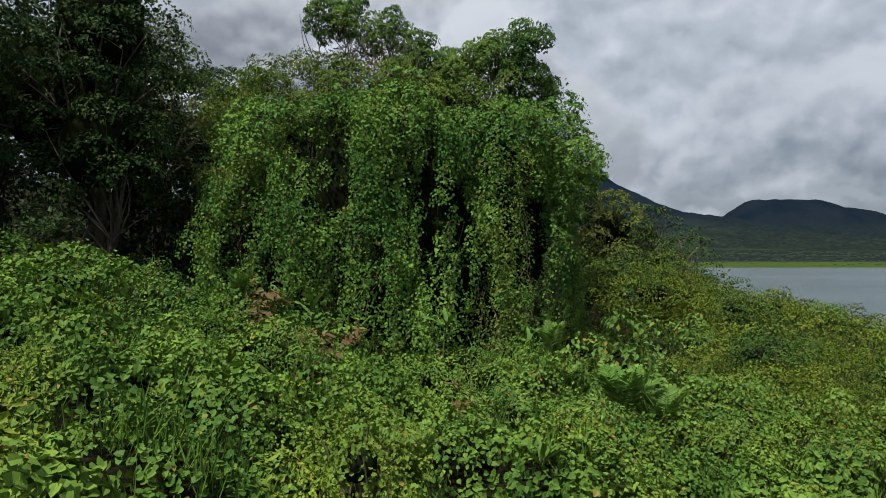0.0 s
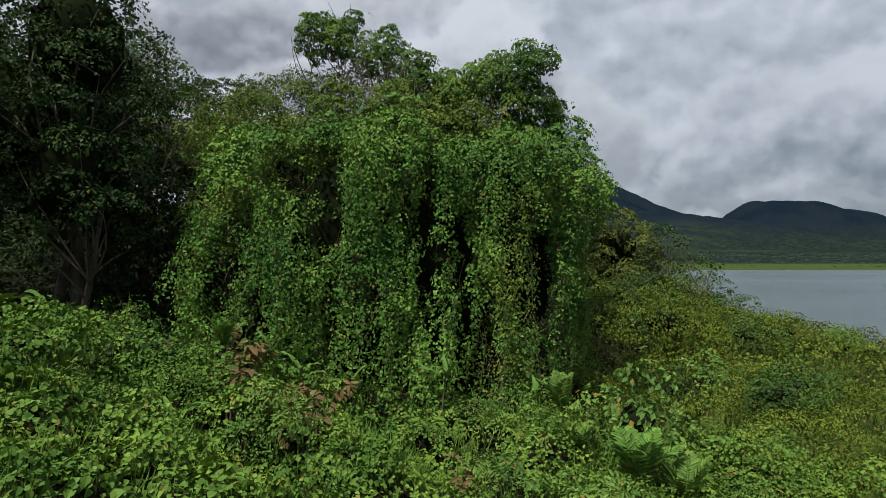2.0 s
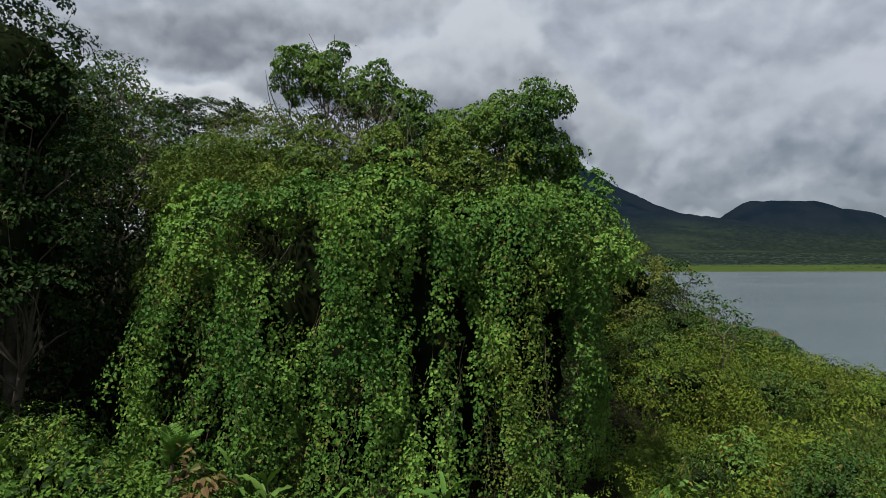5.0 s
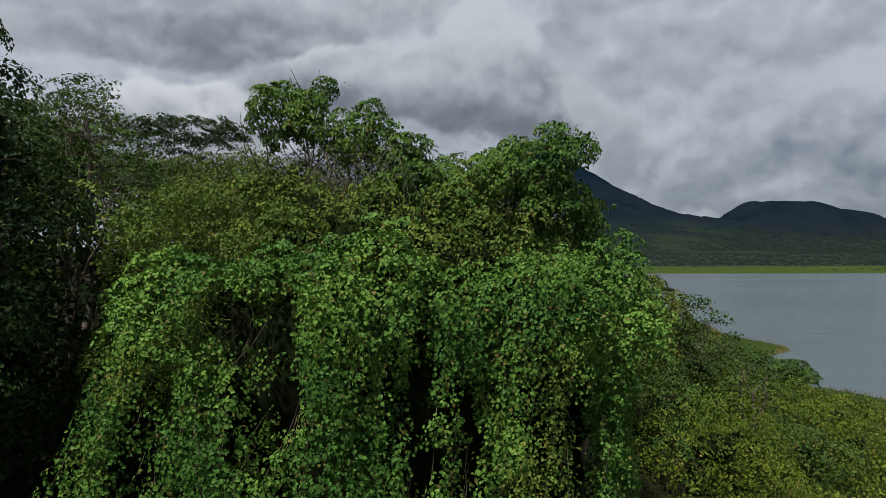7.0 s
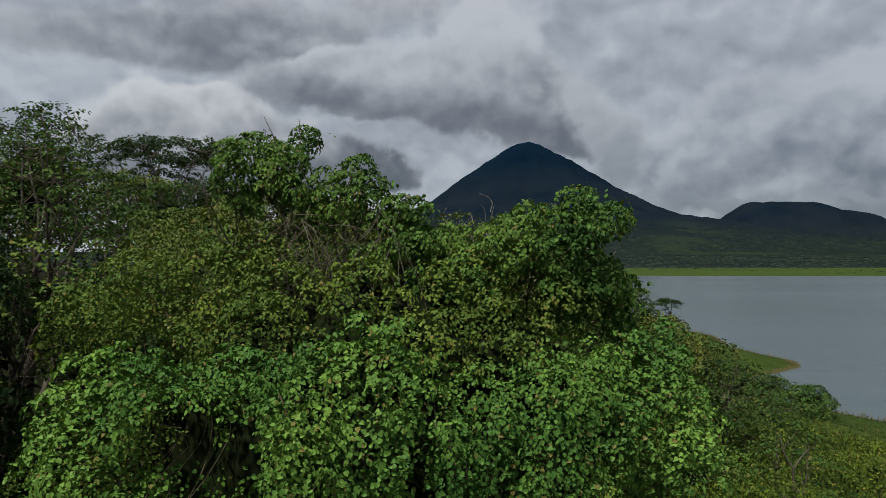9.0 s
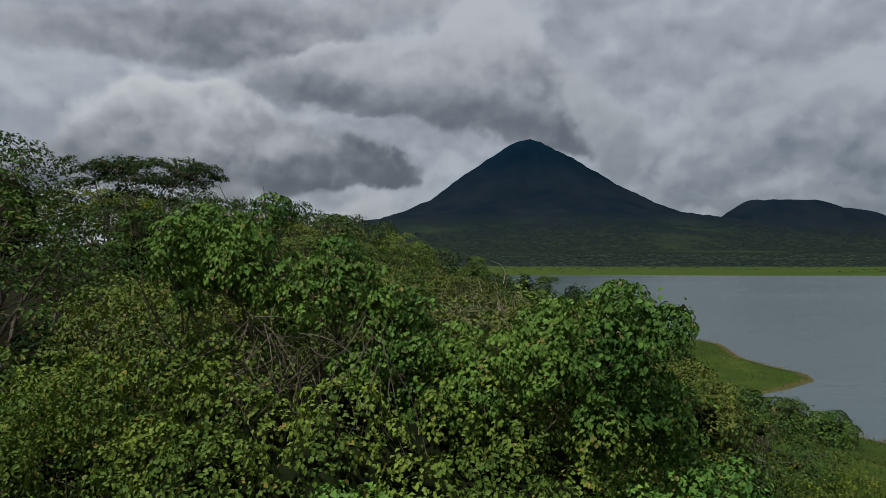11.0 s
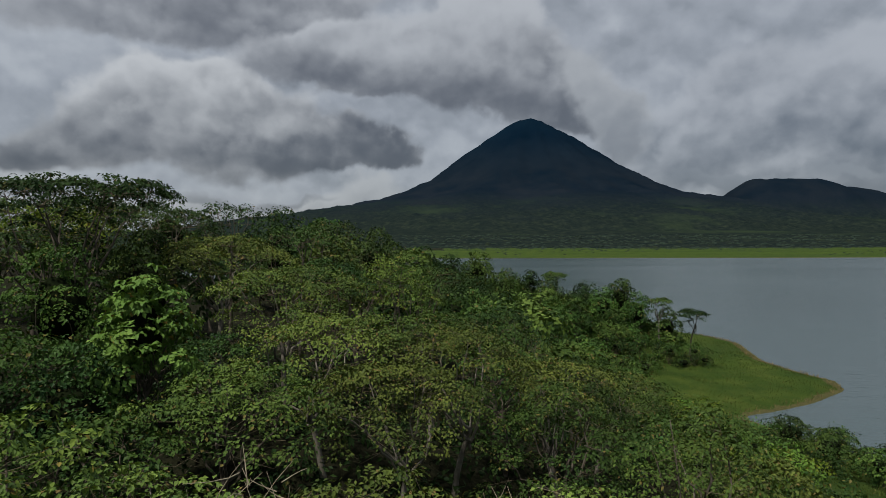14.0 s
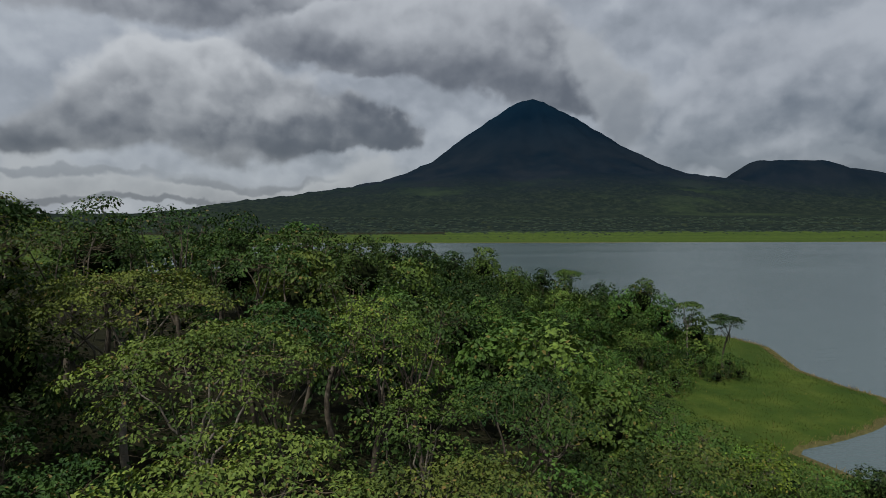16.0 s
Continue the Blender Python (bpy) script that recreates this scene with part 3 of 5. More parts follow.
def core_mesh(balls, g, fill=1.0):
    """A near-black lumpy body that stands in for the shade inside a crown."""
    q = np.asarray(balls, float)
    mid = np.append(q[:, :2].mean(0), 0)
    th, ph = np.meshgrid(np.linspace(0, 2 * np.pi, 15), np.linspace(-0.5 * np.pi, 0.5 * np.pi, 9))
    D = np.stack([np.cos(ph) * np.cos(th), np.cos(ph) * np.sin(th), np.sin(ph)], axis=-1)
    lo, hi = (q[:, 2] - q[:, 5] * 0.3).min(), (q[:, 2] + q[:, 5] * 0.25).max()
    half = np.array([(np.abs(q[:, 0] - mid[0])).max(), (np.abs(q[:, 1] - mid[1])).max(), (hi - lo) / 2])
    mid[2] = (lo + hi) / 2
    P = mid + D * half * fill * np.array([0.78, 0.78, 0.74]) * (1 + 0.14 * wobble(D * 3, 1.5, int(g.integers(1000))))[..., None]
    return grid_mesh("core", P[..., 0], P[..., 1], P[..., 2], SHADE_CORE)


def build_tree(place, top, radius, style, mat, n_leaves, size, label, seed, name="tree", bark=None, heart=False, group="forest trees", twigs=2, crown=True, lean=0.06, per=40):
    """A tree with trunk and limbs and a leafy crown; top is the height of the crown's top over its foot."""
    g = np.random.default_rng(seed)
    t = thing(name, place, label, "tree", group)
    balls = crown_balls(style, top, radius, top, g)
    fork = np.array([g.normal() * lean * top, g.normal() * lean * top, top * (0.42 if style != "umbrella" else 0.5)])
    r0 = 0.012 * top + 0.012 * radius
    lines = [(curve_line((0, 0, -0.4), fork, 0, 0.05, 7, g), np.linspace(r0 * 1.3, r0 * 0.75, 7))]
    for b in balls[::2] if style == "umbrella" else balls:
        foot = fork * g.uniform(0.55, 1.0)
        lines.append((curve_line(foot, (b[0], b[1], b[2] - 0.25 * b[5]), 0.08, 0.08, 5, g), np.linspace(r0 * 0.34, r0 * 0.07, 5)))
        for _ in range(twigs):
            e = np.array(b[:3]) + unit(g.normal(size=3)) * np.array(b[3:6]) * 0.85
            lines.append((curve_line((b[0], b[1], b[2] - 0.25 * b[5]), e, 0.05, 0.1, 4, g), np.linspace(r0 * 0.08, r0 * 0.03, 4)))
    part("trunk", tubes("trunk", lines, bark or BARK, 4), t)
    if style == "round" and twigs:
        part("inner_shade", core_mesh(balls, g, 0.8), t, "near-black body standing in for shade inside the crown")
    if crown:
        part("crown", leaves_for("crown", balls, n_leaves, size, mat, g, heart=heart, per=per), t)
    return t


def tree_at(x, y, topz, radius, style, mat, n_leaves, size, label, seed, **kw):
    z = float(land(x, y))
    return build_tree((x, y, z), topz - z, radius, style, mat, n_leaves, size, label, seed, **kw)


def spray_tree(x, y, topz, radius, mat, label, seed, size=0.15, drop=0.3, ends=4.2, per=44, tiers=0.35, gap=-0.38, spray=0.46, name="tree", bark=None, group="forest trees", droop=0.2, limbs=7, low=0.14, fork_at=0.38):
    """A spreading tree: forked limbs that carry a thin, broken roof of leafy sprays."""
    g = np.random.default_rng(seed)
    z = float(land(x, y))
    top = topz - z
    t = thing(name, (x, y, z), label, "tree", group)
    n = int(math.pi * radius * radius * ends)
    k = np.arange(n)
    q = np.sqrt((k + 0.5) / n) * (1 + 0.13 * wobble(np.stack([np.cos(k * 2.4), np.sin(k * 2.4)], axis=-1) * 2, 1.7, seed))
    px = radius * q * np.cos(k * 2.39996) + g.normal(size=n) * 0.14
    py = radius * q * np.sin(k * 2.39996) + g.normal(size=n) * 0.14
    p2 = np.stack([px, py], axis=-1)
    step = np.round(1.3 * wobble(p2, radius * 0.9, seed + 1) + 0.25 * g.normal(size=n)) * tiers
    pz = top - 0.25 - drop * radius * q * q - np.maximum(0.0, step + 0.3) - 0.12 * np.abs(g.normal(size=n))
    pz -= np.where(g.uniform(size=n) < low, g.uniform(0.4, 1.7, n), 0)
    ok = wobble(p2, 1.5, seed + 2) > gap
    E = np.stack([px, py, pz], axis=-1)[ok]
    E = E[g.permutation(len(E))]
    E = E[thin_out(E, spray * 0.74, len(E))]
    per = int(per * min(2.0, ok.sum() / len(E)))
    m = len(E)
    # limbs
    fork = np.array([g.normal() * 0.3, g.normal() * 0.3, top * g.uniform(fork_at, fork_at + 0.12)])
    r0 = 0.012 * top + 0.011 * radius
    lines = [(curve_line((0, 0, -0.4), fork, 0, 0.06, 7, g), np.linspace(r0 * 1.2, r0 * 0.8, 7))]
    N = []
    for i in range(limbs):
        a = 6.283 * (i + g.uniform(-0.3, 0.3)) / limbs
        rr = radius * (0.35 if i % 3 == 0 else g.uniform(0.6, 0.85))
        e = np.array([rr * math.cos(a), rr * math.sin(a), top - 0.7 - drop * radius * (rr / radius) ** 2 - g.uniform(0, 0.4)])
        c = curve_line(fork * (1, 1, g.uniform(0.7, 1.0)), e, -0.04, 0.07, 9, g)
        c[1:-1] += g.normal(size=(7, 3)) * 0.07
        lines.append((c, np.linspace(r0 * 0.5, r0 * 0.12, 9)))
        N.append(c[3:])
    N = np.concatenate(N)
    twigs = []
    for e in E:
        d = np.linalg.norm((N - e) * (1, 1, 1.0), axis=1) + np.where(N[:, 2] > e[2] - 0.15, 0.8, 0)
        b = N[int(np.argmin(d))]
        twigs.append((curve_line(b, e, -0.08, 0.1, 3, g), np.linspace(r0 * 0.1, r0 * 0.035, 3)))
    part("trunk", tubes("trunk", lines, bark or BARK, 5), t)
    part("twig", tubes("twig", twigs, STEM, 3), t, "", "stuff")
    # leafy sprays at the ends
    up = unit(np.concatenate([E[:, :2] / radius * 0.35 + 0.22 * g.normal(size=(m, 2)), np.ones((m, 1))], axis=1))
    B, nrm, tip = domes(E, up, spray * np.exp(g.normal(size=m) * 0.22), per, g, 0.5, droop, 0.3)
    L = size * g.uniform(0.7, 1.25, len(B))
    part("crown", leaf_mesh("crown", B, nrm, tip, L, L * 0.7, mat, False), t)
    return t


# ---------------------------------------------------------------- the vine-hung tree
def vine_tree():
    g = np.random.default_rng(101)
    x0, y0 = -1.2, 21.6
    z0 = float(land(x0, y0))
    t = thing("vine_covered_tree", (x0, y0, z0), "large tree smothered by a hanging curtain of green vines", "tree")
    front = [(-5.3, 19.3, 11.6, 1.9, 1.5, 1.5), (-3.2, 19.1, 11.9, 1.6, 1.4, 1.4), (-1.3, 18.7, 12.0, 1.4, 1.3, 1.6), (0.4, 19.6, 11.6, 1.2, 1.2, 1.4),
             (2.0, 19.7, 11.5, 1.8, 1.5, 1.6), (3.7, 20.6, 11.6, 1.4, 1.5, 1.8), (4.8, 21.5, 11.2, 0.9, 1.1, 1.6)]
    middle = [(-6.5, 21.6, 13.1, 1.9, 1.7, 1.7), (-4.2, 21.0, 13.5, 1.7, 1.5, 1.5), (-2.0, 20.8, 13.3, 1.6, 1.4, 1.4), (0.3, 20.8, 13.2, 1.5, 1.4, 1.5),
              (1.5, 20.9, 13.4, 1.4, 1.3, 1.5), (-7.6, 23.0, 12.4, 1.5, 1.6, 1.6), (-7.3, 20.8, 10.6, 1.1, 1.3, 1.6), (3.2, 24.0, 12.6, 1.8, 1.8, 1.6),
              (-5.4, 22.2, 14.2, 1.4, 1.2, 1.1), (-3.3, 22.1, 14.5, 1.3, 1.0, 1.0), (-1.7, 22.1, 14.3, 1.2, 1.0, 0.9)]
    # the leafy tops: three heads to one side, a broad one to the other
    tops = [(-4.35, 21.6, 16.9, 0.55, 0.6, 0.55), (-3.75, 21.7, 17.25, 0.6, 0.6, 0.45), (-3.15, 21.8, 17.2, 0.5, 0.6, 0.5), (-4.6, 21.6, 16.3, 0.4, 0.5, 0.4), (-3.4, 21.7, 16.5, 0.6, 0.6, 0.6),
            (-2.45, 21.7, 16.65, 0.55, 0.6, 0.5), (-1.9, 21.7, 16.45, 0.5, 0.6, 0.5), (-2.2, 21.6, 15.8, 0.65, 0.7, 0.6), (-1.3, 21.8, 15.95, 0.5, 0.6, 0.5), (-0.8, 21.9, 15.75, 0.45, 0.6, 0.5), (-1.1, 21.6, 15.1, 0.75, 0.7, 0.6),
            (-0.2, 21.6, 14.7, 0.8, 0.8, 0.7), (0.6, 21.3, 15.1, 0.7, 0.8, 0.65), (1.3, 21.1, 15.5, 0.6, 0.7, 0.55), (1.9, 21.0, 15.65, 0.55, 0.7, 0.5), (2.6, 20.9, 15.75, 0.6, 0.7, 0.42), (3.3, 20.9, 15.75, 0.5, 0.6, 0.4),
            (2.9, 20.9, 15.1, 0.75, 0.8, 0.6), (1.9, 20.9, 14.7, 1.0, 0.8, 0.8), (0.9, 21.0, 14.2, 0.9, 0.8, 0.7), (2.8, 21.0, 14.1, 0.9, 0.9, 0.7), (4.0, 21.5, 14.15, 0.45, 0.5, 0.28), (3.5, 21.4, 13.8, 0.5, 0.6, 0.4)]
    rear = [(-3.0, 24.3, 14.6, 2.1, 1.7, 1.3), (-0.4, 24.6, 14.0, 2.0, 1.6, 1.2), (-6.3, 24.4, 14.6, 1.9, 1.9, 1.5), (2.6, 24.8, 13.2, 1.8, 1.8, 1.2), (-2.9, 22.9, 15.3, 1.6, 0.9, 0.8), (0.5, 22.7, 14.9, 1.4, 0.9, 0.9), (-5.2, 23.2, 15.1, 1.3, 0.9, 0.9)]
    shift = np.array([x0, y0, z0, 0, 0, 0])

    def lumps(balls, k, out, small, large):
        """Each rounded mass broken up into k smaller ones about it."""
        made = []
        for b in balls:
            for _ in range(k):
                d = unit(g.normal(size=3)) * np.array(b[3:6]) * out
                made.append((b[0] + d[0], b[1] + d[1], b[2] + d[2], *(np.array(b[3:6]) * g.uniform(small, large))))
        return made

    heads = lumps(tops, 4, 0.75, 0.35, 0.6)
    shoulders = lumps(middle, 11, 0.8, 0.22, 0.42)
    loc = lambda bs: [tuple(np.array(b) - shift) for b in bs]
    # dark hollows between the swags
    holes = ((-3.95, 11.8, 1.15, 0.72), (-3.2, 10.4, 0.5, 0.9), (-3.6, 9.5, 0.45, 0.4), (-0.35, 9.8, 0.27, 2.2), (-1.9, 7.9, 0.16, 0.8), (0.55, 9.3, 0.2, 1.0), (2.95, 8.2, 0.35, 1.6), (-6.3, 8.3, 0.4, 0.8), (-5.2, 7.6, 0.2, 0.6), (1.35, 7.4, 0.2, 0.8))

    def recess(x, z):
        """How deep the front draws back into a hollow, from 0 to 1."""
        p = np.stack([x, z], axis=-1)
        hx0, hz0 = x + 0.22 * wobble(p, 1.3, 41), z + 0.22 * wobble(p, 1.2, 42)
        deep = np.zeros(len(x))
        for hx, hz, rx, rz in holes:
            q = ((hx0 - hx) / rx) ** 2 + ((hz0 - hz) / rz) ** 2
            deep = np.maximum(deep, np.clip(1.45 - 0.75 * q, 0, 1))
        return deep

    fb, fn, ft = on_shells(front, 1000, 32, 0.22, g)
    deep = recess(fb[:, 0], fb[:, 2]) * (fb[:, 1] < 19.6)
    ok = g.uniform(size=len(fb)) > 1.1 * deep
    L = 0.078 * g.uniform(0.65, 1.25, ok.sum())
    part("front_foliage", leaf_mesh("front_foliage", fb[ok] - shift[:3], fn[ok], ft[ok], L, L * 0.95, VINE), t)
    part("shoulder_foliage", leaves_for("shoulder_foliage", loc(shoulders), 47000, 0.085, VINE_YELLOW, g, heart=False, slim=0.85, per=26, spread_r=0.25, rough=0.4), t)
    part("top_foliage", leaves_for("top_foliage", loc(heads), 40000, 0.088, TOP_LEAF, g, heart=False, slim=0.8, per=22, spread_r=0.19, low=-0.95, rough=0.45, hang=0.9), t)
    part("rear_foliage", leaves_for("rear_foliage", loc(rear), 27000, 0.085, OLIVE, g, slim=0.7, per=26, spread_r=0.27), t)

    # the hanging curtain: tongues of leafy shoots that fall from the front edge
    XS = (-7.9, -7, -6, -5.5, -3, -1.2, 0, 1, 2, 3, 3.6, 4.2, 4.9)
    LIP = (9.4, 11.0, 11.9, 12.5, 12.8, 13.0, 12.2, 12.4, 12.7, 12.6, 12.5, 12.2, 11.6)
    LIP_Y = (19.2, 18.6, 18.2, 18.1, 17.9, 17.4, 18.0, 18.2, 18.3, 18.8, 19.4, 20.2, 21.2)
    FOOT_OUT = (17.6, 17.1, 16.8, 16.8, 16.8, 16.6, 16.9, 17.2, 17.5, 18.2, 19.6, 21.0, 21.6)
    C, UP, S, stems = [], [], [], []
    for layer, gap_x, back in ((0, 0.23, 0.0), (1, 0.25, 0.42), (2, 0.4, 0.95)):
        for x in np.arange(-7.6, 4.9, gap_x):
            x = x + g.normal() * 0.07
            lip = np.interp(x, XS, LIP) - g.uniform(0, 0.5)
            foot = float(land(x, 17)) + 0.9 + max(0.0, g.normal()) * (1.1 if layer == 0 else 0.4)
            if layer == 0 and g.uniform() < 0.35:
                lip -= g.uniform(0.3, 4.0)
            if layer == 0 and g.uniform() < 0.3:
                foot += g.uniform(0.5, 3.0)
            if lip - foot < 1.0:
                continue
            out = g.normal() * 0.17
            z = np.arange(lip, foot, -0.25) + g.normal() * 0.08
            u = np.clip((lip - z) / (lip - foot), 0, 1)
            px = x + 0.26 * np.sin(z * 0.75 + x * 2.2) + 0.07 * np.sin(z * 1.9 + x * 9) + 0.09 * (z - 9.5) * (x < -5) + 0.05 * g.normal(size=len(z)) - 0.10 * (z - 9) * (x > 3.2)
            deep = recess(px, z)
            py = np.interp(px, XS, LIP_Y) + (np.interp(px, XS, FOOT_OUT) - np.interp(px, XS, LIP_Y)) * u ** 1.3 + out + back
            py += 1.5 * deep - 0.32 * np.cos(px * 2.9 + 0.35) - 0.38 * wobble(np.stack([px, z * 0.55], axis=-1), 1.9, 78)
            keep = g.uniform(size=len(z)) > 0.9 * deep + (0.12 if layer else 0.05)
            C.append(np.stack([px, py, z], axis=-1)[keep])
            if g.uniform() < 0.5:
                line = np.stack([px, py + 0.12, z], axis=-1) - shift[:3]
                if len(line) > 3:
                    stems.append((line, np.full(len(line), g.uniform(0.007, 0.016))))
    C = np.concatenate(C)
    m = len(C)
    side = np.where(C[:, 0] > 2.8, 0.5, 0.0)
    UP = unit(np.stack([side + 0.30 * g.normal(size=m), np.full(m, -1.0), 0.5 + 0.15 * g.normal(size=m)], axis=-1))
    S = 0.20 * np.exp(0.22 * g.normal(size=m))
    tone = wobble(C * np.array([1, 0.3, 0.35]), 2.6, 55) + 0.25 * g.normal(size=m)
    for name, pick, mat, size, slim, lab in (("vine_curtain", tone < 0.45, VINE, 0.082, 0.95, "curtain of hanging heart-shaped vine leaves"), ("yellowing_vines", tone >= 0.45, VINE_YELLOW, 0.08, 0.8, "yellowing hanging vine leaves")):
        b, nr, tp = domes(C[pick], UP[pick], S[pick], 22, g, 0.75, 0.8, 0.42)
        L = size * g.uniform(0.6, 1.2, len(b))
        part(name, leaf_mesh(name, b - shift[:3], nr, tp, L, L * slim, mat, mat is VINE), t, lab)
    part("vine_stem", tubes("vine_stem", stems, STEM, 4), t, "thin brown hanging stems", "stuff")
    # dry brown tangle of dead climbers below the leafy heads
    dead = []
    for _ in range(110):
        a = np.array([g.uniform(-3.4, -0.9), 21.1 + g.normal() * 0.3, g.uniform(14.4, 16.0)]) - shift[:3]
        e = a + np.array([g.normal() * 0.6, -0.2 + 0.3 * g.normal(), -0.5 + 0.6 * g.normal()])
        dead.append((curve_line(a, e, -0.12, 0.14, 6, g), np.linspace(0.010, 0.004, 6)))
    part("dead_climber", tubes("dead_climber", dead, BARK, 4), t, "dry brown dead climber stems", "stuff")

    # woody frame
    lines = []
    for k, (fx, fy) in enumerate(((-3.6, 20.6), (-0.6, 21.6), (2.2, 21.2))):
        foot = np.array([fx, fy, float(land(fx, fy)) - 0.3]) - shift[:3]
        fork = foot + np.array([g.normal() * 0.4, 0.3, 4.0])
        lines.append((curve_line(foot, fork, 0, 0.06, 7, g), np.linspace(0.26, 0.17, 7)))
        for b in loc(middle + tops + rear)[k::3]:
            lines.append((curve_line(fork, b[:3], 0.1, 0.08, 8, g), np.linspace(0.028, 0.010, 8)))
    for b in loc(tops[:11]):
        for _ in range(4):
            e = np.array(b[:3]) + unit(g.normal(size=3)) * 0.75
            lines.append((curve_line(np.array(b[:3]) + (0, 0, -1.2), e, 0.05, 0.1, 5, g), np.linspace(0.022, 0.006, 5)))
    part("trunk", tubes("trunk", lines, STEM, 5), t)
    # the nearest leaves, one by one
    blades = []
    for w, fold in ((1.0, 0.16), (0.85, 0.1), (0.95, 0.22)):
        out = [(0, 0, 0)] + [(0.5 * w * math.sin(q) ** 0.8, 0.5 - 0.62 * math.cos(q), fold * math.sin(q)) for q in (0.45, 0.95, 1.5, 2.0, 2.55)] + [(0, 1.12, -0.16)]
        out += [(-px, py, pz) for px, py, pz in out[5:0:-1]]
        mid = [(0, 0.3, 0.0), (0, 0.7, -0.03)]
        V = np.array(out + mid) * 0.08
        ring = list(range(12))
        tri = [(ring[i], ring[(i + 1) % 12], 12 if (i < 3 or i > 8) else 13) for i in range(12)] + [(3, 13, 12), (9, 12, 13)]
        blades.append(raw_mesh("leaf", V, [np.array(tri)], VINE, True))
    lb, ln, lt = on_shells([b for b in front + tops], 95, 3, 0.3, g, low=0.0, gap=1.6)
    for i in range(min(285, len(lb))):
        tip_v = Vector(unit(lt[i])); nv = Vector(ln[i]); side = tip_v.cross(nv).normalized(); up = side.cross(tip_v)
        ob = part("leaf", blades[i % 3], t)
        m = Matrix((side, tip_v, up)).transposed().to_4x4()
        m.translation = Vector(lb[i] - shift[:3]) + up * 0.03
        ob.matrix_basis = m
    # near-black body inside, standing in for the shade behind the curtain
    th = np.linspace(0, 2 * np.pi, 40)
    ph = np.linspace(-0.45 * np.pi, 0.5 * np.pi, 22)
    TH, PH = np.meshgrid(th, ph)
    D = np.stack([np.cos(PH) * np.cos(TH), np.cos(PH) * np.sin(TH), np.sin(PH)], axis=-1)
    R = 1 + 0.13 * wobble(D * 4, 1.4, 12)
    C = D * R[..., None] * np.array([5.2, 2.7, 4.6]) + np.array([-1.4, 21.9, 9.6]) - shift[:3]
    part("inner_thicket", grid_mesh("inner_thicket", C[..., 0], C[..., 1], C[..., 2], SHADE_CORE), t)
    # bare twigs that stick out of the top
    tw = []
    for cx, cy, cz, k in ((0.4, 25.2, 14.8, 32), (2.6, 24.6, 14.2, 34), (1.5, 26.4, 14.4, 34), (-2.6, 24.6, 15.7, 16)):
        for _ in range(k):
            a = np.array([cx, cy, cz]) + g.normal(size=3) * np.array([0.85, 0.6, 0.25]) - shift[:3]
            e = a + np.array([g.normal() * 0.55, g.normal() * 0.45, g.uniform(0.3, 1.1)])
            tw.append((curve_line(a, e, 0, 0.12, 5, g), np.linspace(0.011, 0.003, 5)))
            for _ in range(2):
                m = a + (e - a) * g.uniform(0.4, 0.9)
                tw.append((curve_line(m, m + g.normal(size=3) * 0.25 + (0, 0, 0.15), 0, 0.1, 4, g), np.linspace(0.008, 0.003, 4)))
    part("dry_twig", tubes("dry_twig", tw, DRY, 4), t, "bare grey-brown twigs", "stuff")
    return t


vine_tree()

